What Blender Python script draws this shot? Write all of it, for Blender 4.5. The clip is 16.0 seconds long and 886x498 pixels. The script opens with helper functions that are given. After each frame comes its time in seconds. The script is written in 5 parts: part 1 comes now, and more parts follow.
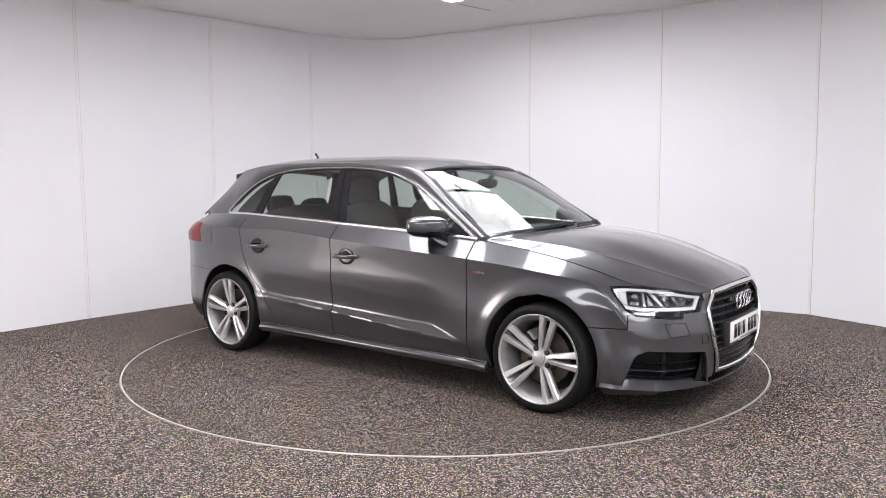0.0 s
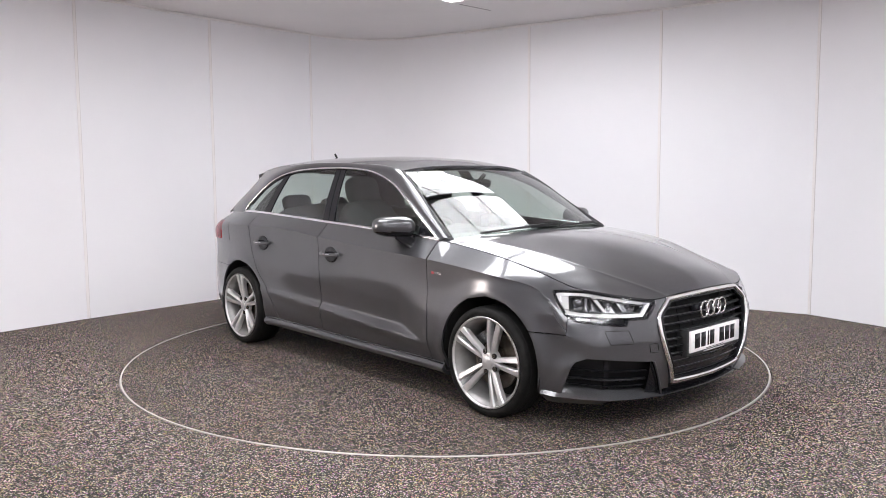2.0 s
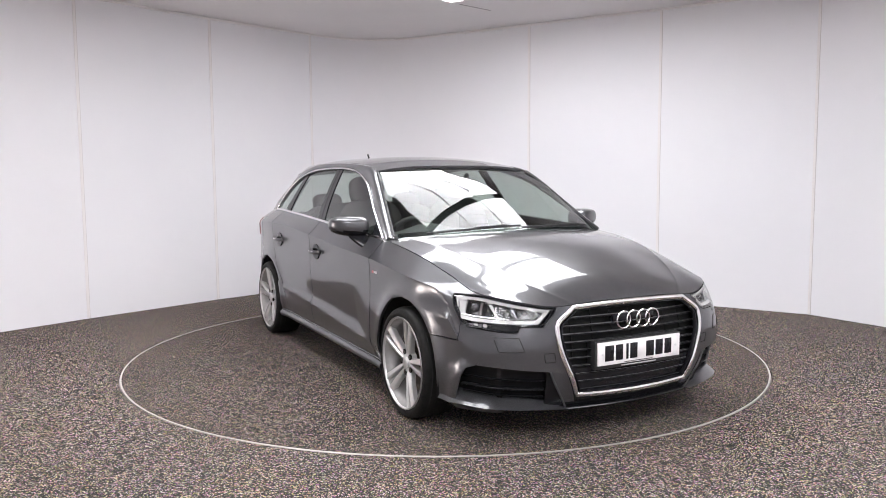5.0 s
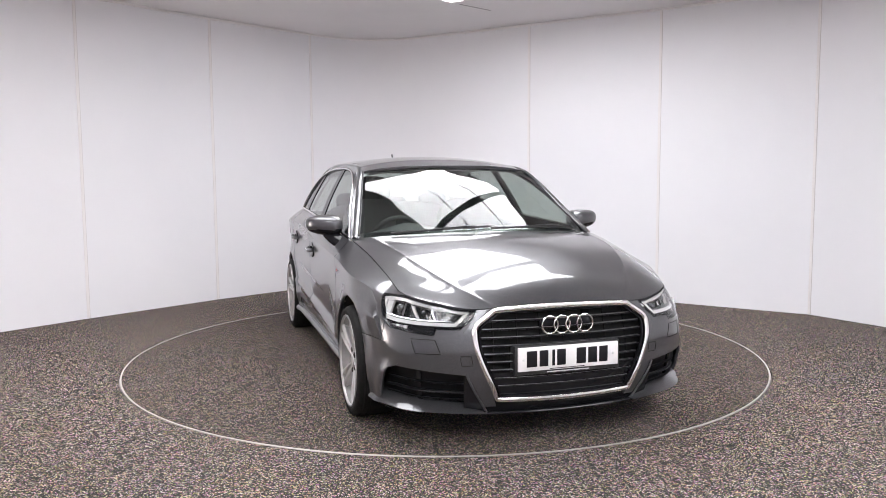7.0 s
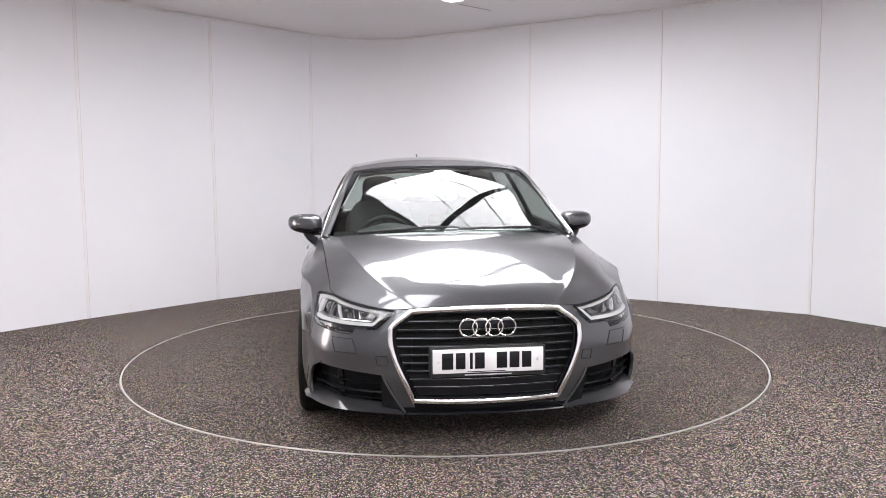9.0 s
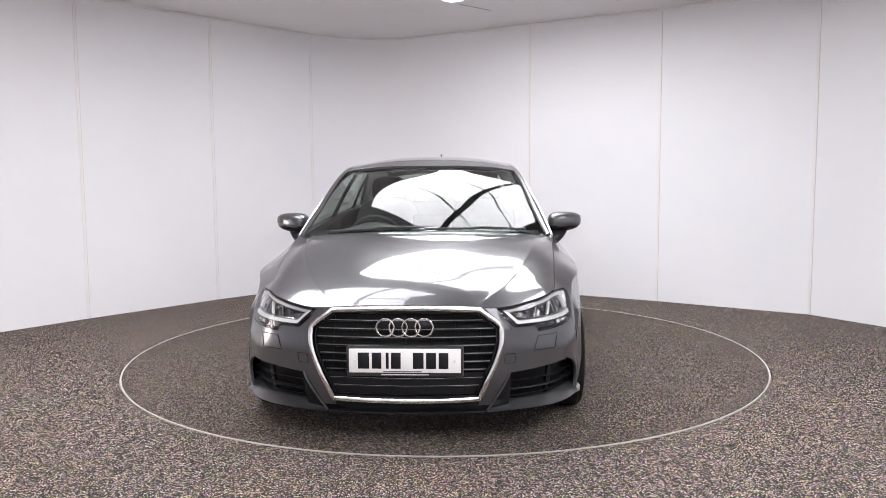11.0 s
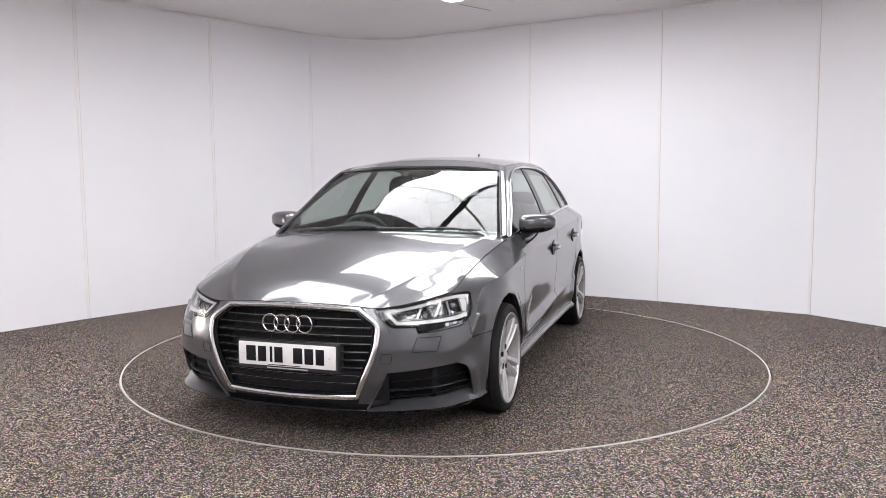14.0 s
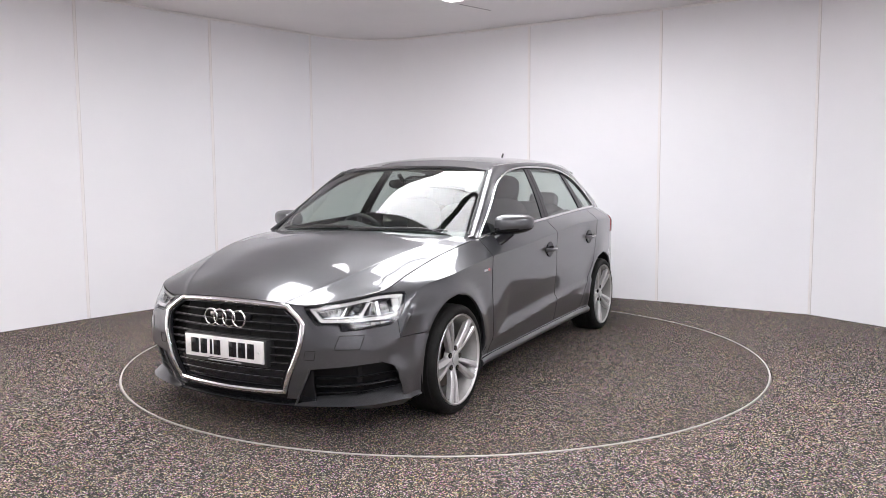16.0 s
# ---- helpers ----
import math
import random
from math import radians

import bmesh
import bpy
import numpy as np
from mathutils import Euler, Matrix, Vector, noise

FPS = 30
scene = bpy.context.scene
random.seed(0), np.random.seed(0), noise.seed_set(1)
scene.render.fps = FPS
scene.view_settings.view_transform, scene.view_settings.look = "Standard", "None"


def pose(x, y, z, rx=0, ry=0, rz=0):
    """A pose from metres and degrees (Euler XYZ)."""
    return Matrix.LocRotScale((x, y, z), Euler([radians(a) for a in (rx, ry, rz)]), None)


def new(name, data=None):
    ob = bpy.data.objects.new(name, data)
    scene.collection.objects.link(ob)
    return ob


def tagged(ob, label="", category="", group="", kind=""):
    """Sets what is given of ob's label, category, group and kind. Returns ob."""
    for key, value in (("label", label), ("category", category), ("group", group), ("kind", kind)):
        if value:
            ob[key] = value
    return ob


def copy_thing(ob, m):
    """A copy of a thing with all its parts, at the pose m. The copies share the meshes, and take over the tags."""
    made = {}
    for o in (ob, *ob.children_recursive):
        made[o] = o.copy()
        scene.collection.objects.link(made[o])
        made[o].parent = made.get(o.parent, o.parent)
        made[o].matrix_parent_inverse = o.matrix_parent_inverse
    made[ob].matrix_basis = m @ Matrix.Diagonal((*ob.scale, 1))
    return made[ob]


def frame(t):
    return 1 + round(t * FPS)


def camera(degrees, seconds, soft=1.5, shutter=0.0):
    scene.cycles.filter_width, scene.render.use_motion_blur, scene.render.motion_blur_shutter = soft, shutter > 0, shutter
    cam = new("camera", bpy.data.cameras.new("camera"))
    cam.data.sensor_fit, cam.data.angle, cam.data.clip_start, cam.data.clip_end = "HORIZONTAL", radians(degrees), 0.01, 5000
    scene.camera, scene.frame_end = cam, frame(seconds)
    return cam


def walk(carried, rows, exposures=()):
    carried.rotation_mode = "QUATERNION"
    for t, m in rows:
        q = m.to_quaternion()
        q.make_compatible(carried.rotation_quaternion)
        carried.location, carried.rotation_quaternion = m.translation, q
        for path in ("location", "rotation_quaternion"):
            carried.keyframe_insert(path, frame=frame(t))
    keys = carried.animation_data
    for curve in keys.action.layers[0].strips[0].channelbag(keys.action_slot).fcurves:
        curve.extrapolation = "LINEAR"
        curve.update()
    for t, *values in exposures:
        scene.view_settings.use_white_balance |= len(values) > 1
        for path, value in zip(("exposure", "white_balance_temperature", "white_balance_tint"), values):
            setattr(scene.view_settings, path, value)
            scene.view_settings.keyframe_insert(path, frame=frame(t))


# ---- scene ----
cam = camera(59.35, 16.0, soft=0.9)
CAM_POSE = pose(0.0, -5.719, 1.2815, 84.7085, 0, 0.0844) @ pose(0, 0, 0, 0, 0, -0.3847)
walk(cam, [(0.0, CAM_POSE), (16.0, CAM_POSE)], exposures=[(0.0, 0.0), (16.0, 0.0)])

# turning of the platform: seconds, heading of the car in degrees
TURN = [(0.0, -36.95), (1.0, -41.95), (2.0, -46.97), (3.0, -52.0), (4.0, -57.07), (5.25, -63.4), (6.5, -69.77), (7.75, -76.2),
        (9.0, -82.62), (10.25, -89.0), (11.5, -95.4), (12.75, -101.85), (14.0, -108.22), (15.0, -113.25), (16.0, -118.3)]
CAR_OFFSET = (0.040, -0.080)

# ---- light ----
CEIL = 2.93
world = bpy.data.worlds.new("room_air")
scene.world = world
world.use_nodes = True
world.node_tree.nodes["Background"].inputs[0].default_value = (0.8, 0.82, 0.86, 1)
world.node_tree.nodes["Background"].inputs[1].default_value = 0.02
LAMP_WATTS = 12.0


# ---- materials ----
def mat(name, base=(0.5, 0.5, 0.5), rough=0.5, metal=0.0, **sockets):
    m = bpy.data.materials.new(name)
    m.use_nodes = True
    b = m.node_tree.nodes["Principled BSDF"]
    b.inputs["Base Color"].default_value = (*base, 1)
    b.inputs["Roughness"].default_value = rough
    b.inputs["Metallic"].default_value = metal
    for key, value in sockets.items():
        b.inputs[key.replace("_", " ")].default_value = value
    return m


def node(m, kind, **inputs):
    n = m.node_tree.nodes.new(kind)
    for key, value in inputs.items():
        n.inputs[key.replace("_", " ")].default_value = value
    return n


def wire(m, a, out, b, sock):
    m.node_tree.links.new(a.outputs[out], b.inputs[sock])


def ramp(m, stops):
    n = m.node_tree.nodes.new("ShaderNodeValToRGB")
    while len(n.color_ramp.elements) < len(stops):
        n.color_ramp.elements.new(0.5)
    for e, (p, c) in zip(n.color_ramp.elements, stops):
        e.position, e.color = p, (*c, 1)
    return n


def mottled(m, scale, lo, hi, bump=0.0, bump_scale=None, rough=None):
    """Colour between lo and hi by noise, with a fine relief."""
    b = m.node_tree.nodes["Principled BSDF"]
    co = node(m, "ShaderNodeTexCoord")
    n1 = node(m, "ShaderNodeTexNoise", Scale=scale, Detail=6.0, Roughness=0.6)
    r = ramp(m, [(0.3, lo), (0.7, hi)])
    wire(m, co, "Object", n1, "Vector"), wire(m, n1, "Fac", r, "Fac"), wire(m, r, "Color", b, "Base Color")
    if bump:
        n2 = node(m, "ShaderNodeTexNoise", Scale=bump_scale or scale * 8, Detail=4.0)
        bp = node(m, "ShaderNodeBump", Strength=bump, Distance=0.002)
        wire(m, co, "Object", n2, "Vector"), wire(m, n2, "Fac", bp, "Height"), wire(m, bp, "Normal", b, "Normal")
    if rough:
        n3 = node(m, "ShaderNodeTexNoise", Scale=scale * 2.3, Detail=3.0)
        mr = node(m, "ShaderNodeMapRange")
        mr.inputs["To Min"].default_value, mr.inputs["To Max"].default_value = rough
        wire(m, co, "Object", n3, "Vector"), wire(m, n3, "Fac", mr, "Value"), wire(m, mr, "Result", b, "Roughness")
    return m


def carpet_material(name, cool, warm):
    m = mat(name, rough=0.95)
    b = m.node_tree.nodes["Principled BSDF"]
    co = node(m, "ShaderNodeTexCoord")
    v = node(m, "ShaderNodeTexVoronoi", Scale=205.0)
    bw = node(m, "ShaderNodeSeparateColor")
    r = ramp(m, [(0.0, (0.004, 0.0045, 0.004)), (0.44, (0.017, 0.018, 0.016)), (0.66, (0.052, 0.052, 0.046)), (0.82, (0.30, 0.295, 0.265)), (1.0, (0.80, 0.78, 0.72))])
    hue = node(m, "ShaderNodeMix")
    hue.data_type, hue.blend_type = "RGBA", "OVERLAY"
    hue.inputs["Factor"].default_value = 0.62
    n = node(m, "ShaderNodeTexNoise", Scale=1.3, Detail=5.0, Roughness=0.65)
    r2 = ramp(m, [(0.3, cool), (0.72, warm)])
    mul = node(m, "ShaderNodeMix")
    mul.data_type, mul.blend_type = "RGBA", "MULTIPLY"
    mul.inputs["Factor"].default_value = 1.0
    wire(m, co, "Object", v, "Vector"), wire(m, co, "Object", n, "Vector")
    wire(m, v, "Color", bw, "Color"), wire(m, bw, "Red", r, "Fac")
    wire(m, r, "Color", hue, 6), wire(m, v, "Color", hue, 7)
    wire(m, n, "Fac", r2, "Fac"), wire(m, hue, 2, mul, 6), wire(m, r2, "Color", mul, 7), wire(m, mul, 2, b, "Base Color")
    bp = node(m, "ShaderNodeBump", Strength=0.7, Distance=0.004)
    wire(m, v, "Distance", bp, "Height"), wire(m, bp, "Normal", b, "Normal")
    return m


CARPET = carpet_material("speckled_carpet", (0.56, 0.615, 0.615), (0.68, 0.675, 0.595))
# browner platform carpet, its colour lowered further for the shadow round the car
CARPET_DISC_SHADED = carpet_material("speckled_carpet_platform_shaded", (0.42, 0.448, 0.43), (0.515, 0.505, 0.435))
WALL = mottled(mat("white_wall_panel", rough=0.55), 0.9, (0.775, 0.77, 0.80), (0.81, 0.80, 0.825), 0.05, 60, (0.5, 0.62))
CEILING = mottled(mat("ceiling_paint", rough=0.8), 1.1, (0.74, 0.72, 0.725), (0.78, 0.755, 0.76), 0.05, 90)
TRIM = mat("cover_strip_plastic", (0.80, 0.772, 0.77), 0.4)
JOINT = mat("joint_gap", (0.34, 0.31, 0.31), 0.8)
JOINT_PALE = mat("joint_sealant", (0.60, 0.56, 0.56), 0.7)
STEEL = mottled(mat("brushed_edge_metal", (0.7, 0.68, 0.65), 0.38, 0.6), 30, (0.42, 0.405, 0.38), (0.58, 0.56, 0.53))
BEAM = mat("lamp_frame_paint", (0.12, 0.12, 0.125), 0.6)
LAMP = mat("lamp_diffuser", (0.9, 0.9, 0.9), 0.5)
LAMP.node_tree.nodes["Principled BSDF"].inputs["Emission Color"].default_value = (0.974, 0.970, 1.004, 1)
LAMP.node_tree.nodes["Principled BSDF"].inputs["Emission Strength"].default_value = LAMP_WATTS
WARM_LAMP = mat("warm_lamp_diffuser", (0.9, 0.88, 0.85), 0.5)
WARM_LAMP.node_tree.nodes["Principled BSDF"].inputs["Emission Color"].default_value = (1.0, 0.885, 0.84, 1)
# brightest in the middle of the cloth, fading to its rim
glow_at, glow_ball = node(WARM_LAMP, "ShaderNodeTexCoord"), node(WARM_LAMP, "ShaderNodeTexGradient")
glow_ball.gradient_type = "SPHERICAL"
glow_map, glow_fall = node(WARM_LAMP, "ShaderNodeMapping"), node(WARM_LAMP, "ShaderNodeMapRange")
glow_map.inputs["Location"].default_value = (0.0, -1.0, -1.0)
glow_map.inputs["Scale"].default_value = (0.0, 2.0, 2.0)
glow_fall.interpolation_type = "SMOOTHSTEP"
glow_fall.inputs["From Max"].default_value = 0.85
glow_fall.inputs["To Min"].default_value, glow_fall.inputs["To Max"].default_value = 1.5, 21.0
wire(WARM_LAMP, glow_at, "Generated", glow_map, "Vector"), wire(WARM_LAMP, glow_map, "Vector", glow_ball, "Vector")
wire(WARM_LAMP, glow_ball, "Fac", glow_fall, "Value"), wire(WARM_LAMP, glow_fall, "Result", WARM_LAMP.node_tree.nodes["Principled BSDF"], "Emission Strength")


# ---- mesh helpers ----
def mesh_object(name, bm, material, smooth=False):
    me = bpy.data.meshes.new(name)
    bmesh.ops.recalc_face_normals(bm, faces=bm.faces)
    bm.to_mesh(me)
    bm.free()
    for m in material if isinstance(material, (list, tuple)) else [material]:
        me.materials.append(m)
    if smooth:
        me.shade_smooth()
    return new(name, me)


def part(name, bm, material, parent, label="", smooth=False):
    ob = mesh_object(name, bm, material, smooth)
    ob.parent = parent
    return tagged(ob, label=label)


def box(bm, lo, hi, bevel=0.0):
    g = bmesh.ops.create_cube(bm, size=1.0)["verts"]
    for v in g:
        v.co = Vector([lo[i] + (v.co[i] + 0.5) * (hi[i] - lo[i]) for i in range(3)])
    if bevel:
        es = list({e for v in g for e in v.link_edges})
        bmesh.ops.bevel(bm, geom=es, offset=bevel, segments=2, affect="EDGES", profile=0.5)
    return bm


# ---- room ----
def wall_segment(name, a, b, label, h=CEIL):
    """A wall panel of 8 cm from a to b in plan, outside on the far side from the platform."""
    a, b = Vector((*a, 0)), Vector((*b, 0))
    d = (b - a).normalized()
    n = Vector((d.y, -d.x, 0))
    if n.dot((a + b) / 2) < 0:
        n = -n
    bm = bmesh.new()
    g = [bm.verts.new(p) for p in (a, b, b + n * 0.08, a + n * 0.08)]
    top = [bm.verts.new(v.co + Vector((0, 0, h))) for v in g]
    bm.faces.new(g), bm.faces.new(top)
    for i in range(4):
        bm.faces.new((g[i], g[(i + 1) % 4], top[(i + 1) % 4], top[i]))
    ob = mesh_object(name, bm, WALL)
    return tagged(ob, label, "wall", kind="structure"), d, -n


def seam(parent, p, d, n, h=CEIL):
    """An upright cover strip over a panel joint, with a thin shadow gap beside it."""
    for name, w0, w1, depth, m in (("cover_strip", -0.012, 0.012, 0.007, TRIM), ("joint_gap", 0.012, 0.0165, 0.0035, JOINT_PALE)):
        bm = bmesh.new()
        box(bm, (w0, -0.004, 0.004), (w1, depth, h - 0.022), 0.0015 if depth > 0.005 else 0)
        ob = part(name, bm, m, parent)
        ob.matrix_world = Matrix(((d.x, n.x, 0, p[0]), (d.y, n.y, 0, p[1]), (0, 0, 1, 0), (0, 0, 0, 1)))


CORNER = []
for i in range(9):      # rounded corner between the two long walls
    t = i / 8
    p0, p1, p2, p3 = Vector((-1.52, 3.40)), Vector((-1.16, 3.83)), Vector((-0.66, 3.905)), Vector((-0.20, 3.61))
    CORNER.append(p0 * (1 - t) ** 3 + p1 * 3 * t * (1 - t) ** 2 + p2 * 3 * t * t * (1 - t) + p3 * t ** 3)
PLAN_LEFT = [(-4.75, -8.2), (-4.75, -1.1), (-3.77, 0.735), (-3.29, 1.375), (-2.41, 2.47), (-1.52, 3.40)]
PLAN_RIGHT = [(-0.20, 3.61), (0.94, 2.93), (2.17, 2.175), (3.35, 1.345), (3.76, 0.64), (4.75, -1.1), (4.75, -8.2), (-4.75, -8.2)]
OUTLINE = PLAN_LEFT[:-1] + [tuple(p) for p in CORNER] + PLAN_RIGHT[1:-1]

count = 0
for run in (PLAN_LEFT, PLAN_RIGHT):
    for a, b in zip(run, run[1:]):
        count += 1
        w, d, n = wall_segment("wall_%d" % count, a, b, "smooth white wall panel of the photo studio")
        if a[1] > 0.7 and a not in ((-3.77, 0.735), (3.76, 0.64), (-0.20, 3.61)):
            seam(w, a, d, n)
        if b == (-1.52, 3.40):
            seam(w, (b[0] - d.x * 0.014, b[1] - d.y * 0.014), d, n)
bm = bmesh.new()
rows = []
for p in CORNER:
    q = p + (p - Vector((-0.7, 2.6))).normalized() * 0.08
    rows.append([bm.verts.new((c.x, c.y, z)) for c in (p, q) for z in (0, CEIL)])
for r, s in zip(rows, rows[1:]):
    for i, j in ((0, 1), (1, 3), (3, 2), (2, 0)):
        bm.faces.new((r[i], r[j], s[j], s[i]))
w = mesh_object("wall_corner", bm, WALL, True)
w.data.set_sharp_from_angle(angle=radians(40))
tagged(w, "curved white wall panel in the studio corner", "wall", kind="structure")


def flat(name, z, thick, material, label, category):
    bm = bmesh.new()
    lower = [bm.verts.new((x * 1.03, y * 1.03, z)) for x, y in OUTLINE]
    upper = [bm.verts.new((x * 1.03, y * 1.03, z + thick)) for x, y in OUTLINE]
    bm.faces.new(lower), bm.faces.new(upper)
    for i in range(len(lower)):
        j = (i + 1) % len(lower)
        bm.faces.new((lower[i], lower[j], upper[j], upper[i]))
    return tagged(mesh_object(name, bm, material), label, category, kind="structure")


def coving():
    """A slim strip where wall and ceiling meet."""
    bm = bmesh.new()
    rows = []
    for i, p in enumerate(OUTLINE):
        p, a, b = Vector(p), Vector(OUTLINE[i - 1]), Vector(OUTLINE[(i + 1) % len(OUTLINE)])
        e1, e2 = (p - a).normalized(), (b - p).normalized()
        n1, n2 = Vector((e1.y, -e1.x)), Vector((e2.y, -e2.x))
        m = (n1 + n2) / max(0.5, (1 + n1.dot(n2)))
        rows.append([bm.verts.new((*(p + m * o), z)) for o, z in ((-0.002, CEIL - 0.022), (0.010, CEIL - 0.019), (0.014, CEIL - 0.004), (0.0, CEIL + 0.002))])
    for i, r in enumerate(rows):
        s = rows[(i + 1) % len(rows)]
        for k in range(3):
            bm.faces.new((r[k], r[k + 1], s[k + 1], s[k]))
    return tagged(mesh_object("trim_ceiling", bm, TRIM), "slim off-white trim strip below the ceiling", "trim", kind="structure")


coving()
flat("ceiling", CEIL, 0.1, CEILING, "flat off-white painted studio ceiling", "ceiling")
bm = bmesh.new()
box(bm, (-0.21, -0.007, CEIL - 0.003), (0.21, 0.007, CEIL + 0.001))
slot = tagged(mesh_object("ceiling_slot", bm, JOINT), "narrow dark slot in the white ceiling", "slot", kind="structure")
slot.matrix_world = Matrix.Translation((0.32, 2.06, 0)) @ pose(0, 0, 0, 0, 0, 43)

# floor with the round opening of the platform
DISC_R = 2.246
flat("floor_slab", -0.12, 0.1, JOINT, "concrete slab below the carpet", "floor")
bm = bmesh.new()
N = 160
ring = [bm.verts.new((math.cos(2 * math.pi * i / N) * (DISC_R + 0.008), math.sin(2 * math.pi * i / N) * (DISC_R + 0.008), 0)) for i in range(N)]
outer = []
for i in range(N):
    c, s = math.cos(2 * math.pi * i / N), math.sin(2 * math.pi * i / N)
    reach = 12.0
    for p, q in zip(OUTLINE, OUTLINE[1:] + OUTLINE[:1]):      # out to the walls
        ex, ey = q[0] - p[0], q[1] - p[1]
        det = c * -ey + s * ex
        if abs(det) > 1e-9:
            r, k = (p[0] * -ey + p[1] * ex) / det, (c * p[1] - s * p[0]) / det
            if r > 0 and -0.001 <= k <= 1.001:
                reach = min(reach, r)
    outer.append(bm.verts.new((c * (reach + 0.05), s * (reach + 0.05), 0)))
low = [bm.verts.new(v.co - Vector((0, 0, 0.02))) for v in ring]
for i in range(N):
    j = (i + 1) % N
    bm.faces.new((ring[i], ring[j], outer[j], outer[i])), bm.faces.new((ring[i], low[i], low[j], ring[j]))
tagged(mesh_object("floor", bm, CARPET), "grey-brown speckled loop carpet covering the studio floor", "carpet", kind="structure")


def lathe(bm, profile, n, axis="z", start=0.0):
    """Turns (radius, height) pairs about an axis; returns the rings."""
    rings = []
    for r, h in profile:
        row = []
        for i in range(n):
            a = start + 2 * math.pi * i / n
            c, s = r * math.cos(a), r * math.sin(a)
            row.append(bm.verts.new((c, s, h) if axis == "z" else (c, h, s) if axis == "y" else (h, c, s)))
        rings.append(row)
    for a, b in zip(rings, rings[1:]):
        for i in range(n):
            bm.faces.new((a[i], a[(i + 1) % n], b[(i + 1) % n], b[i]))
    return rings


platform = tagged(new("turntable"), "round carpeted turntable with a thin pale metal rim", "turntable")
bm = bmesh.new()
rings = lathe(bm, [(DISC_R - 0.010, -0.018), (DISC_R - 0.010, 0.0), (1.2, 0.0), (0.4, 0.0)], N)
bm.faces.new(rings[-1])
part("carpet_top", bm, CARPET_DISC_SHADED, platform)
bm = bmesh.new()
lathe(bm, [(DISC_R - 0.010, -0.018), (DISC_R - 0.010, 0.001), (DISC_R - 0.008, 0.002), (DISC_R - 0.001, 0.002), (DISC_R + 0.001, 0.001), (DISC_R + 0.001, -0.018)], N)
part("rim", bm, STEEL, platform, "thin pale metal edge strip")

# ceiling lamps: long banks of glowing diffusers, running at a slant; two over the platform, three added as fill
LAMP_AXIS = -40.0
LAMP_CORNER = (0.087, 1.675)


def lamp_bank(along, across, length, strips, cross, lift=0.0):
    """A bank of diffuser strips: length along its axis, its far corner displaced by (along, across) from LAMP_CORNER."""
    lamp = tagged(new("ceiling_lamp_or_fill"), "large white glowing ceiling lamp bank with dark dividing bars, three of the five added as fill", "ceiling lamp", "ceiling lamp banks")
    wide = 0.62
    z0 = CEIL - 0.045
    for k in range(strips):
        edges = [0.0] + cross + [length]
        for a, b in zip(edges, edges[1:]):
            bm = bmesh.new()
            box(bm, (a + 0.02, -(k + 1) * wide + 0.009, z0 + 0.008), (b - 0.02, -k * wide - 0.009, z0 + 0.02))
            part("diffuser", bm, LAMP, lamp)
    for k in range(strips + 1):
        bm = bmesh.new()
        w = 0.012 if 0 < k < strips else 0.022
        box(bm, (0, -k * wide - w, z0), (length, -k * wide + w, CEIL - 0.002), 0.003)
        part("long_bar", bm, BEAM if 0 < k < strips else TRIM, lamp)
    for c in [0.0, length] + cross:
        bm = bmesh.new()
        w = 0.045 if c in cross else 0.014
        box(bm, (c - w, -strips * wide, z0 - 0.006 if c in cross else z0 - 0.001), (c + w, 0, CEIL - 0.002), 0.004)
        part("cross_bar", bm, BEAM if c in cross else TRIM, lamp)
    a = radians(LAMP_AXIS)
    u, v = Vector((math.cos(a), math.sin(a))), Vector((math.sin(a), -math.cos(a)))
    p = Vector(LAMP_CORNER) + u * along + v * across
    lamp.matrix_world = Matrix.Translation((p.x, p.y, 0)) @ pose(0, 0, 0, 0, 0, LAMP_AXIS)
    return lamp


lamp_bank(0.0, 0.0, 2.05, 3, [1.32])
lamp_bank(0.0, 2.55, 2.05, 2, [1.32])
# unseen banks added to brighten the car's front and the walls
lamp_bank(5.0, 4.0, 2.05, 4, [1.32])
lamp_bank(2.3, 5.3, 2.05, 3, [1.32])
lamp_bank(4.3, 1.1, 1.9, 3, [1.2])


def light_panel(x, y, turn, wide, high, foot):
    """An upright soft-light panel on two feet, its face towards +x."""
    lamp = tagged(new("light_panel"), "upright warm glowing soft-light panel on a dark stand", "light panel")
    bm = bmesh.new()
    box(bm, (0.0, -wide / 2, foot), (0.02, wide / 2, foot + high), 0.004)
    part("diffuser", bm, WARM_LAMP, lamp)
    bm = bmesh.new()
    box(bm, (-0.06, -wide / 2 - 0.02, foot - 0.02), (-0.002, wide / 2 + 0.02, foot + high + 0.02), 0.006)
    part("lamp_case", bm, BEAM, lamp)
    for s in (-1, 1):
        bm = bmesh.new()
        box(bm, (-0.045, s * wide / 3 - 0.02, 0.0), (-0.015, s * wide / 3 + 0.02, foot - 0.018), 0.004)
        part("stand_leg", bm, BEAM, lamp)
    lamp.matrix_world = pose(x, y, 0, 0, 0, turn)
    return lamp


light_panel(-4.55, -1.62, 6, 1.3, 1.5, 0.12)


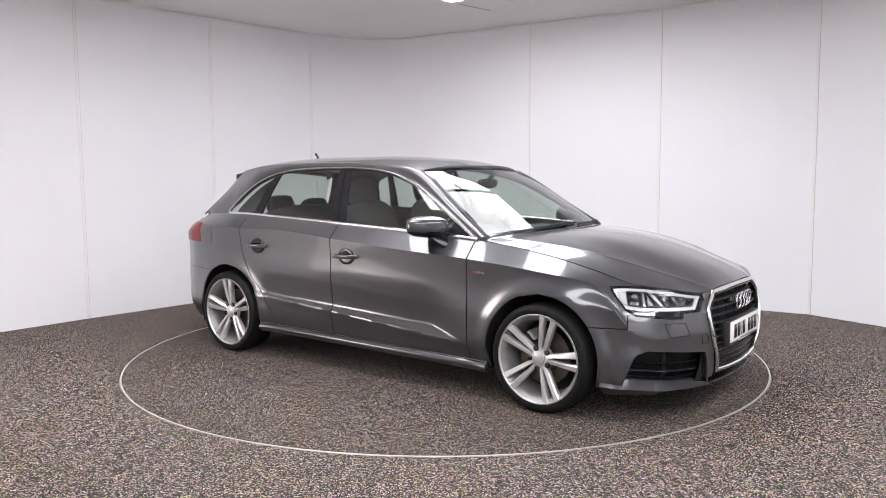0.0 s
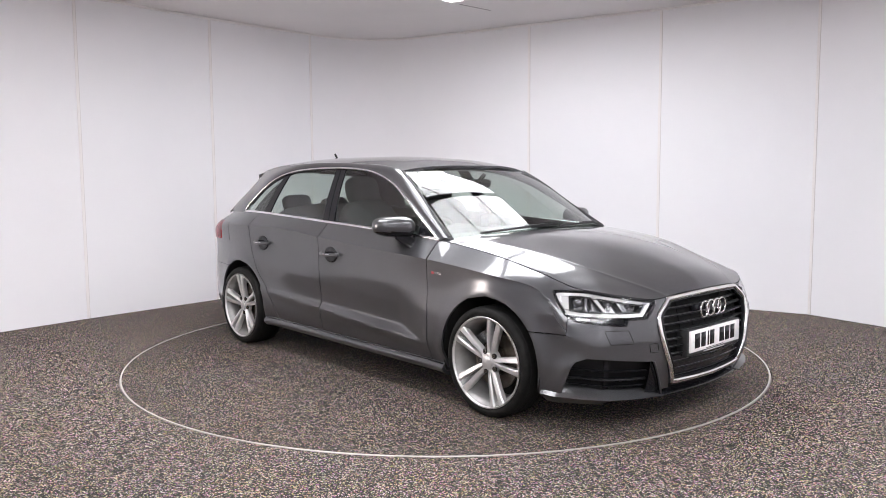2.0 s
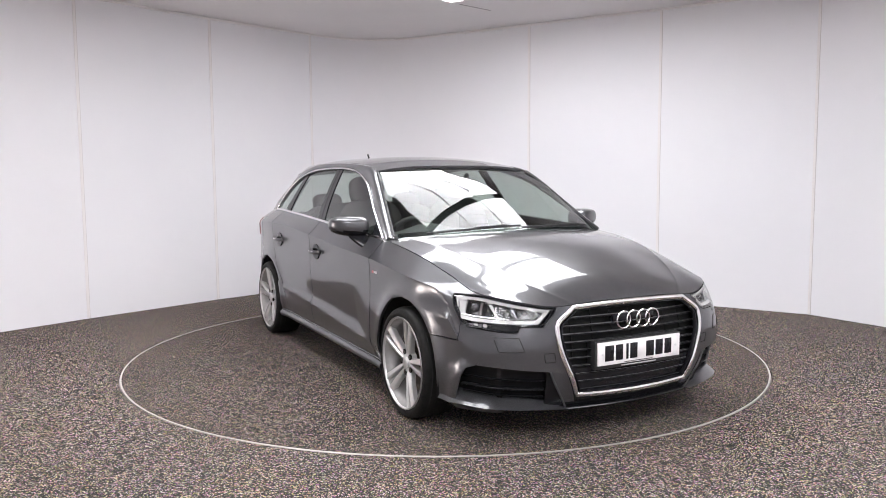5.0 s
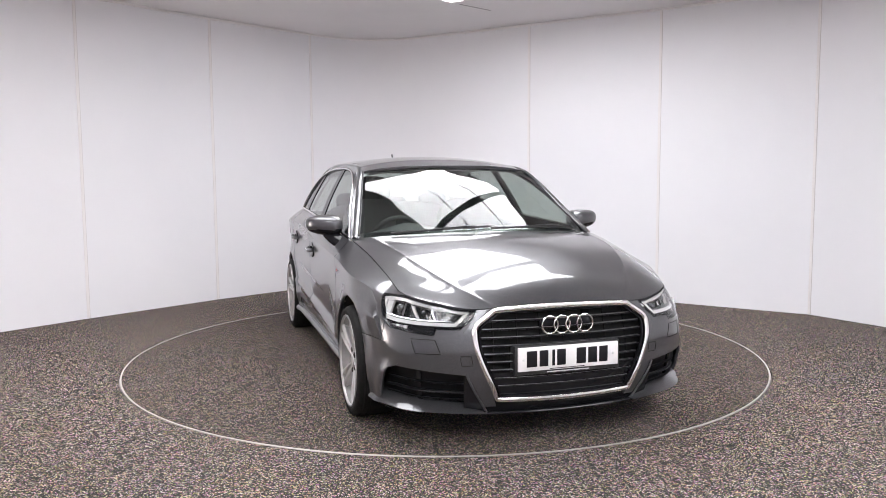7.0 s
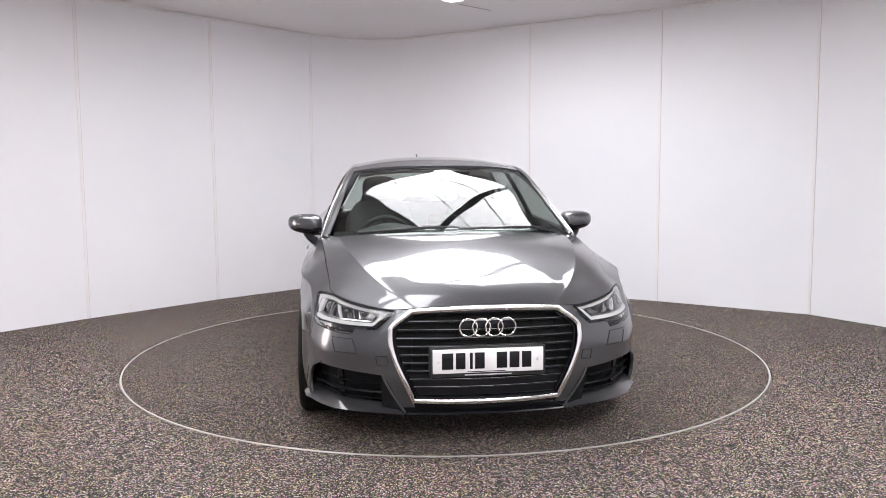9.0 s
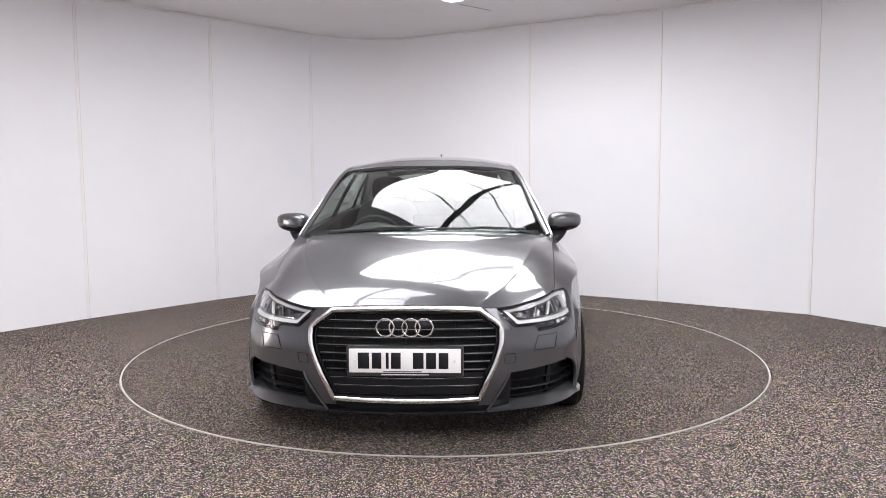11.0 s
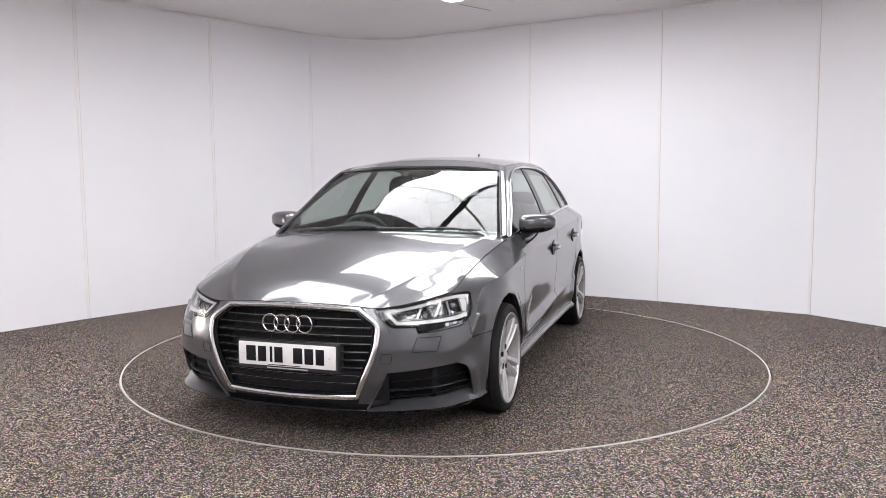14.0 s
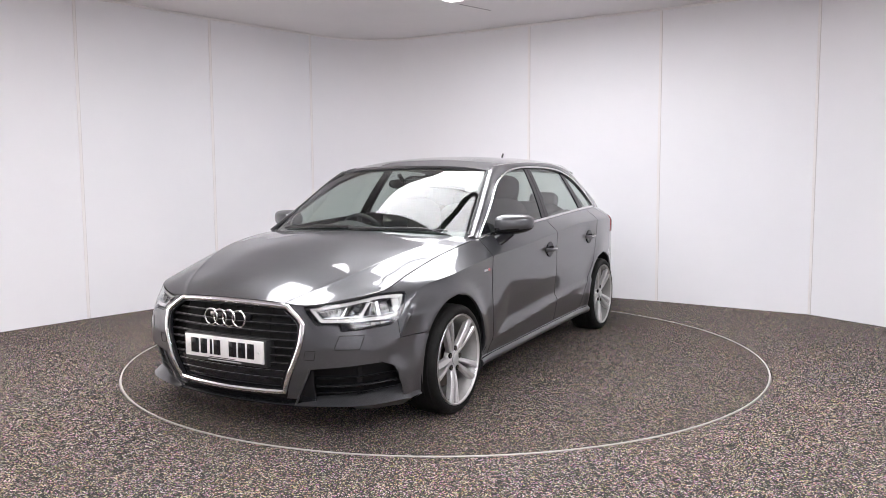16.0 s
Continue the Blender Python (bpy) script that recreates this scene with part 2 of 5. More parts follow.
# ---- car materials ----
def paint_material():
    m = mat("grey_metallic_paint", (0.1, 0.1, 0.105), 0.31, 0.62, Specular_IOR_Level=0.25, Coat_Weight=1.0, Coat_Roughness=0.01, Coat_IOR=1.46)
    b = m.node_tree.nodes["Principled BSDF"]
    co = node(m, "ShaderNodeTexCoord")
    flake = node(m, "ShaderNodeTexVoronoi", Scale=900.0)
    haze = node(m, "ShaderNodeTexNoise", Scale=3.0, Detail=3.0)
    r = ramp(m, [(0.0, (0.047, 0.0475, 0.052)), (1.0, (0.110, 0.111, 0.119))])
    add = node(m, "ShaderNodeMath")
    add.operation = "MULTIPLY_ADD"
    add.inputs[1].default_value = 0.75
    sep = node(m, "ShaderNodeSeparateColor")
    mul = node(m, "ShaderNodeMath")
    mul.operation, mul.inputs[1].default_value = "MULTIPLY", 0.25
    wire(m, co, "Object", flake, "Vector"), wire(m, co, "Object", haze, "Vector")
    wire(m, flake, "Color", sep, "Color"), wire(m, sep, "Red", add, 0), wire(m, haze, "Fac", mul, 0), wire(m, mul, 0, add, 2)
    wire(m, add, 0, r, "Fac"), wire(m, r, "Color", b, "Base Color")
    return m


def glass_material(name, tint, base_gloss=0.07):
    m = bpy.data.materials.new(name)
    m.use_nodes = True
    nt = m.node_tree
    nt.nodes.clear()
    out, mix = nt.nodes.new("ShaderNodeOutputMaterial"), nt.nodes.new("ShaderNodeMixShader")
    clear, gloss, facing = nt.nodes.new("ShaderNodeBsdfTransparent"), nt.nodes.new("ShaderNodeBsdfGlossy"), nt.nodes.new("ShaderNodeLayerWeight")
    power, fres = nt.nodes.new("ShaderNodeMath"), nt.nodes.new("ShaderNodeMath")
    facing.inputs["Blend"].default_value = 0.5
    power.operation, power.inputs[1].default_value = "POWER", 4.0
    fres.operation, fres.inputs[1].default_value, fres.inputs[2].default_value = "MULTIPLY_ADD", 1.0 - base_gloss, base_gloss
    clear.inputs["Color"].default_value = (*tint, 1)
    gloss.inputs["Roughness"].default_value = 0.0
    wire(m, facing, "Facing", power, 0), wire(m, power, 0, fres, 0)
    wire(m, fres, 0, mix, 0), wire(m, clear, 0, mix, 1), wire(m, gloss, 0, mix, 2), wire(m, mix, 0, out, 0)
    return m


PAINT = paint_material()
GLASS = glass_material("tinted_window_glass", (0.72, 0.79, 0.75), 0.10)
SCREEN_GLASS = glass_material("windscreen_glass", (0.76, 0.83, 0.79), 0.05)
LENS = glass_material("lamp_lens", (0.95, 0.96, 0.97), 0.035)
CHROME = mat("satin_chrome_trim", (0.78, 0.77, 0.77), 0.16, 1.0)
SLAT_GLINT = mat("slat_glint_metal", (0.30, 0.30, 0.31), 0.3, 1.0)
GLOSS_BLACK = mat("gloss_black_plastic", (0.010, 0.010, 0.012), 0.14, 0.0, Specular_IOR_Level=0.3)
GRILLE_BLACK = mat("satin_black_grille", (0.008, 0.008, 0.009), 0.30, 0.0, Specular_IOR_Level=0.13)
PLASTIC = mottled(mat("grained_black_plastic", rough=0.5), 60, (0.012, 0.012, 0.013), (0.022, 0.022, 0.023), 0.2, 700)
RUBBER = mottled(mat("tyre_rubber", rough=0.6, Specular_IOR_Level=0.14), 25, (0.006, 0.006, 0.006), (0.012, 0.0115, 0.011), 0.25, 400, (0.45, 0.7))
ALLOY = mottled(mat("silver_alloy", (0.7, 0.7, 0.7), 0.3, 0.55, Coat_Weight=0.5), 8, (0.50, 0.495, 0.495), (0.62, 0.61, 0.61), 0.0, None, (0.24, 0.36))
# darker copy of the rim alloy, for the shade behind the spokes
BARREL_SHADED = mottled(mat("shaded_alloy", (0.3, 0.3, 0.3), 0.45, 0.5), 10, (0.22, 0.215, 0.21), (0.33, 0.325, 0.32))
DISC = mottled(mat("brake_steel", (0.25, 0.2, 0.16), 0.45, 0.9), 18, (0.075, 0.058, 0.045), (0.15, 0.135, 0.12))
DARK = mat("dark_underside", (0.006, 0.006, 0.006), 0.9)
CLOTH = mottled(mat("black_seat_cloth", rough=0.9), 40, (0.04, 0.04, 0.042), (0.075, 0.073, 0.074), 0.4, 500)
DASH = mottled(mat("soft_black_dashboard", rough=0.65), 50, (0.016, 0.016, 0.018), (0.028, 0.028, 0.03), 0.3, 600)
HEADLINER = mottled(mat("grey_headliner", rough=0.95), 60, (0.30, 0.29, 0.28), (0.36, 0.35, 0.34))
PLATE_WHITE = mottled(mat("white_plate_acrylic", rough=0.25), 12, (0.72, 0.70, 0.70), (0.78, 0.76, 0.76))
LIGHT_SILVER = mat("lamp_reflector", (0.42, 0.42, 0.43), 0.22, 1.0)
LIGHT_GUIDE = mat("frosted_light_guide", (0.56, 0.55, 0.54), 0.25, 0.0, Coat_Weight=0.6)
LAMP_DARK = mat("lamp_reflector_dark", (0.16, 0.16, 0.165), 0.25, 0.8)
LAMP_BLACK = mat("lamp_housing", (0.02, 0.02, 0.021), 0.35)
LAMP_LENS = mat("projector_glass", (0.05, 0.05, 0.055), 0.05, 0.0, Coat_Weight=1.0)
RED_LENS = mat("red_tail_lens", (0.20, 0.010, 0.013), 0.2, 0.0, Specular_IOR_Level=0.25)
BADGE_RED = mat("red_badge", (0.35, 0.02, 0.03), 0.3)
LIGHT_BAR = mat("pale_print", (0.6, 0.6, 0.6), 0.5)


# ---- curve helpers ----
def smooth(xs, ys):
    """A smooth curve through points, without overshoot; xs rising."""
    xs, ys = np.array(xs, float), np.array(ys, float)
    h, d = np.diff(xs), np.diff(ys) / np.diff(xs)
    m = np.zeros_like(ys)
    m[0], m[-1] = d[0], d[-1]
    for i in range(1, len(xs) - 1):
        if d[i - 1] * d[i] > 0:
            m[i] = 2 * d[i - 1] * d[i] / (d[i - 1] + d[i])

    def f(x):
        x = min(max(x, xs[0]), xs[-1])
        i = int(min(max(np.searchsorted(xs, x) - 1, 0), len(xs) - 2))
        t = (x - xs[i]) / h[i]
        return float((2 * t**3 - 3 * t * t + 1) * ys[i] + (t**3 - 2 * t * t + t) * h[i] * m[i] + (3 * t * t - 2 * t**3) * ys[i + 1] + (t**3 - t * t) * h[i] * m[i + 1])
    return f


def bent(xs, ys):
    """A curve of least bending through points; xs rising."""
    xs, ys = np.array(xs, float), np.array(ys, float)
    n, h = len(xs), np.diff(xs)
    a, r = np.eye(n), np.zeros(n)
    for i in range(1, n - 1):
        a[i, i - 1:i + 2] = h[i - 1], 2 * (h[i - 1] + h[i]), h[i]
        r[i] = 6 * ((ys[i + 1] - ys[i]) / h[i] - (ys[i] - ys[i - 1]) / h[i - 1])
    m = np.linalg.solve(a, r)

    def f(x):
        x = min(max(x, xs[0]), xs[-1])
        i = int(min(max(np.searchsorted(xs, x) - 1, 0), n - 2))
        p, q = xs[i + 1] - x, x - xs[i]
        return float((m[i] * p**3 + m[i + 1] * q**3) / (6 * h[i]) + (ys[i] / h[i] - m[i] * h[i] / 6) * p + (ys[i + 1] / h[i] - m[i + 1] * h[i] / 6) * q)
    return f


def spline(points):
    """A space curve through points, by chord length, for t from 0 to 1."""
    p = [Vector(q) for q in points]
    s = [0.0]
    for a, b in zip(p, p[1:]):
        s.append(s[-1] + (b - a).length)
    s = [v / s[-1] for v in s]
    t = [(p[min(i + 1, len(p) - 1)] - p[max(i - 1, 0)]) / (s[min(i + 1, len(p) - 1)] - s[max(i - 1, 0)]) for i in range(len(p))]

    def f(u):
        u = min(max(u, 0.0), 1.0)
        i = min(max(int(np.searchsorted(s, u)) - 1, 0), len(p) - 2)
        h = s[i + 1] - s[i]
        k = (u - s[i]) / h
        return p[i] * (2 * k**3 - 3 * k * k + 1) + t[i] * h * (k**3 - 2 * k * k + k) + p[i + 1] * (3 * k * k - 2 * k**3) + t[i + 1] * h * (k**3 - k * k)
    return f


def lerp(a, b, t):
    return a + (b - a) * t


def step(a, b, x):
    t = min(max((x - a) / (b - a), 0.0), 1.0)
    return t * t * (3 - 2 * t)


# ---- car body: plan outline from the nose round the left side to the tail ----
PLAN_X = [2.150, 2.136, 2.096, 2.036, 1.945, 1.81, 1.715, 1.62, 1.32, 0.85, 0.30, -0.25, -0.85, -1.32, -1.65, -1.88, -2.04, -2.11, -2.14]
PLAN_Y = [0.0, 0.22, 0.45, 0.62, 0.745, 0.825, 0.852, 0.870, 0.890, 0.884, 0.884, 0.884, 0.886, 0.890, 0.858, 0.80, 0.695, 0.48, 0.0]
SHOULDER = [0.42, 0.42, 0.45, 0.47, 0.45, 0.50, 0.640, 0.720, 0.772, 0.814, 0.845, 0.885, 0.925, 0.925, 0.90, 0.86, 0.84, 0.84, 0.84]
TOP_Z = [0.680, 0.679, 0.665, 0.690, 0.710, 0.724, 0.748, 0.774, 0.846, 0.916, 0.950, 0.977, 1.003, 1.020, 1.015, 1.0, 0.985, 0.97, 0.97]
TOP_IN = [0.075, 0.068, 0.050, 0.064, 0.088, 0.108, 0.125, 0.136, 0.131, 0.096, 0.088, 0.092, 0.108, 0.118, 0.125, 0.150, 0.20, 0.22, 0.20]
TUCK = [0.05, 0.05, 0.05, 0.045, 0.035, 0.03, 0.03, 0.03, 0.04, 0.05, 0.05, 0.05, 0.05, 0.05, 0.06, 0.07, 0.08, 0.08, 0.08]
CORNER_W = [0, 0, 0.3, 0.7, 1, 1, 0.7, 0.2, 0, 0, 0, 0, 0, 0, 0, 0, 0, 0, 0]
DOOR = [0, 0, 0, 0, 0, 0, 0, 0, 0.2, 1, 1, 0.8, 0.35, 0, 0, 0, 0, 0, 0]
CREASE = [0, 0, 0, 0, 0, 0.2, 0.6, 0.9, 1, 1, 1, 1, 0.9, 0.7, 0.3, 0, 0, 0, 0]
LEN = [0.0]
for i in range(1, len(PLAN_X)):
    LEN.append(LEN[-1] + math.hypot(PLAN_X[i] - PLAN_X[i - 1], PLAN_Y[i] - PLAN_Y[i - 1]))
U_END = LEN[-1]
plan = spline([(x, y, 0) for x, y in zip(PLAN_X, PLAN_Y)])
US = np.linspace(0, U_END, 700)
PX = np.array([plan(u / U_END).x for u in US])
PY = np.array([plan(u / U_END).y for u in US])


def evened(values, sigma=5.0):
    """A table with its small kinks taken out, its ends kept."""
    k = np.exp(-0.5 * (np.arange(-20, 21) / sigma) ** 2)
    v = np.array(values, float)
    wide = np.concatenate((2 * v[0] - v[20:0:-1], v, 2 * v[-1] - v[-2:-22:-1]))
    return np.convolve(wide, k / k.sum(), "valid")


PX, PY = evened(PX, 4.0), evened(PY, 4.0)
TX, TY = np.gradient(PX), np.gradient(PY)
NL = np.hypot(TX, TY)
NX, NY = TY / NL, -TX / NL
NX[0], NY[0], NX[-1], NY[-1] = 1, 0, -1, 0
tables = [evened([smooth(LEN, v)(u) for u in US]) for v in (SHOULDER, TOP_Z, TOP_IN, TUCK, DOOR, CORNER_W, CREASE)]
FAXLE, RAXLE, HUB_Z, ARCH, WHEEL_Z = 1.318, -1.318, 0.312, 0.342, 0.2985


def at(table, u):
    return float(np.interp(u, US, table))


def ux(x):
    return float(np.interp(-x, -PX, US))


def uy(y):
    return float(np.interp(y, PY[:300], US[:300]))


def top_z(u):
    return at(tables[1], u)


def body(u, z, out=0.0):
    """A point of the painted side, front or tail surface on the car's left."""
    x, y, nx, ny = at(PX, u), at(PY, u), at(NX, u), at(NY, u)
    zs, zt, dt, tuck, door, corner, crease = (at(t, u) for t in tables)
    side = abs(ny)
    lean = 0.044 * math.exp(-((x - 1.62) / 0.15) ** 2) * step(1.92, 1.70, x)
    d = 0.0
    if z > zs:
        k = (z - zs) / (zt - zs)
        k = max(0.0, k)
        d = lean + (dt - lean) * lerp(k ** lerp(2.0, 1.0, crease), 0.55 * k ** 1.3 + 0.45 * k ** 2.2, corner)
    else:
        d += lean * step(0.60, zs, z) if zs > 0.61 else 0.0
        d += tuck * (max(0.0, 0.36 - z) / 0.16) ** 1.6 * 0.8
        d += 0.006 * side * step(0.6, 0.95, side) * math.sin(math.pi * min(1.0, (zs - z) / 0.30))
    if z < 0.44 and 1.6 < x < 2.0:      # flared pillar outside the air intake
        fx = lerp(1.765, 1.832, (z - 0.22) / 0.16)
        d -= 0.017 * math.exp(-((x - fx) / (0.03 if x > fx else 0.055)) ** 2) * step(0.44, 0.33, z)
    if door > 0:      # shelf low on the doors, narrow at the back, running out in a point at the front
        a = z - (0.323 + (0.836 - x) * 0.0743)
        w = lerp(0.016, 0.052, min(max((x + 0.95) / 1.45, 0.0), 1.0)) * min(max((0.81 - x) / 0.24, 0.0), 1.0)
        if a > 0 and w > 0.001:
            d += 0.62 * w * (min(1.0, a / w) - step(w + 0.01, w + 0.26, a))
        elif a <= 0:
            d += 0.012 * door * step(0.0, 0.06, -a)
    for ax in (FAXLE, RAXLE):
        r = math.hypot(x - ax, z - HUB_Z)
        if r < 0.6 and z < zs + 0.1:
            d -= 0.012 * math.exp(-((r - ARCH - 0.01) / 0.05) ** 2) * side
    d -= out
    return Vector((x - nx * d, y - ny * d, z))


def orient(bm, centre=(0, 0, 0.6)):
    """Turns the faces of an open shell outwards."""
    bm.normal_update()
    s = 0.0
    for f in bm.faces:
        c = f.calc_center_median()
        s += f.normal.dot(c - Vector((min(max(c.x, -1.2), 1.3), centre[1], centre[2]))) * f.calc_area()
    if s < 0:
        bmesh.ops.reverse_faces(bm, faces=bm.faces)
    bm.normal_update()


def patch(bm, f, na, nb, flange=0.014):
    """A grid of f(a, b), a and b from 0 to 1, whose rim turns inwards by flange."""
    part_bm = bmesh.new()
    g = [[part_bm.verts.new(f(i / na, j / nb)) for j in range(nb + 1)] for i in range(na + 1)]
    for i in range(na):
        for j in range(nb):
            part_bm.faces.new((g[i][j], g[i + 1][j], g[i + 1][j + 1], g[i][j + 1]))
    bmesh.ops.remove_doubles(part_bm, verts=part_bm.verts, dist=1e-5)
    orient(part_bm)
    if flange:
        edges = [e for e in part_bm.edges if e.is_boundary]
        normals = {v: v.normal.copy() for e in edges for v in e.verts}
        new_v = {v: part_bm.verts.new(v.co - n * flange) for v, n in normals.items()}
        for e in edges:
            a, b = e.verts
            if len(e.link_faces) == 1:
                fa = e.link_faces[0]
                loop = next(l for l in fa.loops if l.edge == e)
                a, b = loop.vert, loop.link_loop_next.vert
                part_bm.faces.new((b, a, new_v[a], new_v[b]))
    me = bpy.data.meshes.new("tmp")
    part_bm.to_mesh(me)
    part_bm.free()
    bm.from_mesh(me)
    bpy.data.meshes.remove(me)


def region(bm, ul, ur, zl, zh, na, nb, out=0.0, flange=0.014):
    """A body panel: between ul(z) and ur(z) along the outline, zl(u) and zh(u) in height; one row of it runs along the shoulder line."""
    um = lerp(ul(0.6), ur(0.6), 0.5)
    share = (at(tables[0], um) - zl(um)) / (zh(um) - zl(um))
    split = min(nb - 3, max(3, round(share * nb))) if 0.1 < share < 0.95 and nb > 8 else 0

    def height(u, b):
        lo, hi = zl(u), zh(u)
        if not split:
            return lerp(lo, hi, b)
        mid = min(max(at(tables[0], u), lo + 0.1 * (hi - lo)), hi - 0.06 * (hi - lo))
        j = b * nb
        if j <= split:
            return lerp(lo, mid, 1 - (1 - j / split) ** 1.5)
        return lerp(mid, hi, ((j - split) / (nb - split)) ** 1.5)

    def f(a, b):
        z = height(ul(0.6), b)
        u = 0
        for _ in range(4):
            u = lerp(ul(z), ur(z), a)
            z = height(u, b)
        return body(u, z, out)
    patch(bm, f, na, nb, flange)


def const(v):
    return lambda _: v


def mirrored(bm, side):
    if side < 0:
        for v in bm.verts:
            v.co.y = -v.co.y
        bmesh.ops.reverse_faces(bm, faces=bm.faces)
    return bm


def panel(name, bm, material, parent, side=1, label="", smooth_shade=True, sharp=32):
    """Links a shell whose faces are turned already."""
    mirrored(bm, side)
    me = bpy.data.meshes.new(name)
    bm.to_mesh(me)
    bm.free()
    me.materials.append(material)
    if smooth_shade:
        me.shade_smooth()
        me.set_sharp_from_angle(angle=radians(sharp))
    ob = new(name, me)
    ob.parent = parent
    return tagged(ob, label=label)


def tube(bm, points, w, h, up=Vector((0, 0, 1)), n=10, closed=False):
    """A bar of oval section, w wide and h high, along points."""
    rows = []
    count = len(points)
    for i, p in enumerate(points):
        if closed:
            t = points[(i + 1) % count] - points[i - 1]
        else:
            t = points[min(i + 1, count - 1)] - points[max(i - 1, 0)]
        t = t.normalized()
        s = t.cross(up)
        s = s.normalized() if s.length > 1e-4 else Vector((0, 1, 0))
        v = s.cross(t)
        rows.append([bm.verts.new(p + s * (w / 2 * math.cos(2 * math.pi * k / n)) + v * (h / 2 * math.sin(2 * math.pi * k / n))) for k in range(n)])
    pairs = list(zip(rows, rows[1:])) + ([(rows[-1], rows[0])] if closed else [])
    for a, b in pairs:
        for k in range(n):
            bm.faces.new((a[k], b[k], b[(k + 1) % n], a[(k + 1) % n]))
    if not closed:
        bm.faces.new(rows[0]), bm.faces.new(rows[-1][::-1])
    bmesh.ops.recalc_face_normals(bm, faces=bm.faces)
    return bm


def bar(name, points, w, h, material, parent, side=1, label="", up=Vector((0, 0, 1)), closed=False):
    bm = tube(bmesh.new(), [Vector(p) for p in points], w, h, up, closed=closed)
    return panel(name, bm, material, parent, side, label)


def block(name, lo, hi, bevel, material, parent, label="", turn=None):
    bm = box(bmesh.new(), lo, hi, bevel)
    if turn:
        bmesh.ops.transform(bm, matrix=turn, verts=bm.verts)
    bmesh.ops.recalc_face_normals(bm, faces=bm.faces)
    ob = panel(name, bm, material, parent, 1, label)
    return ob


car = tagged(new("car"), "dark metallic grey five-door hatchback parked on the turntable", "car")
GAP = 0.0025


def arch_edge(ax, sign, z):
    """The wheel arch's outline at the height z."""
    if z <= HUB_Z:
        return ax + sign * ARCH * (1 - 0.04 * (HUB_Z - z) / 0.12)
    return ax + sign * math.sqrt(max(0.0, ARCH**2 - (z - HUB_Z) ** 2))


ARCH_TOP = HUB_Z + ARCH


def door_rear(z):
    return smooth([0.2, 0.30, 0.45, 0.614, 0.78, 0.9, 1.02], [-0.79, -0.825, -0.925, -1.068, -1.15, -1.165, -1.175])(z)


def yg(z):
    """Half width of the grille opening at the height z."""
    return smooth([0.19, 0.245, 0.555, 0.575, 0.660, 0.70], [0.330, 0.348, 0.452, 0.452, 0.358, 0.32])(z)


U_LAMP = [uy(0.44), uy(0.515), uy(0.622), uy(0.632), uy(0.72), ux(1.84), ux(1.785), ux(1.735), ux(1.705)]
LAMP_LOW = [0.648, 0.580, 0.580, 0.553, 0.559, 0.572, 0.600, 0.655, 0.700]


def HEAD_LOW(u):
    return float(np.interp(u, U_LAMP, LAMP_LOW))


def HEAD_TOP(u):
    if u < ux(1.86):
        return top_z(u) - 0.007
    return lerp(top_z(ux(1.86)) - 0.007, 0.710, (u - ux(1.86)) / (ux(1.705) - ux(1.86)))


INTAKE_TOP = smooth([uy(0.40), uy(0.46), uy(0.62), uy(0.75), ux(1.86), ux(1.83)], [0.350, 0.362, 0.380, 0.393, 0.395, 0.398])
HU0, HU1 = uy(0.44), ux(1.705)
SEAM_Z = 0.503


def intake_end(z):
    """Where the side intake ends towards the wheel, at the height z."""
    return ux(smooth([0.19, 0.225, 0.295, 0.365, 0.385, 0.398, 0.45], [1.775, 1.785, 1.81, 1.838, 1.862, 1.905, 1.905])(z))


def sill_top(u):
    return 0.232 + 0.03 * min(max((0.9 - at(PX, u)) / 1.9, 0), 1)


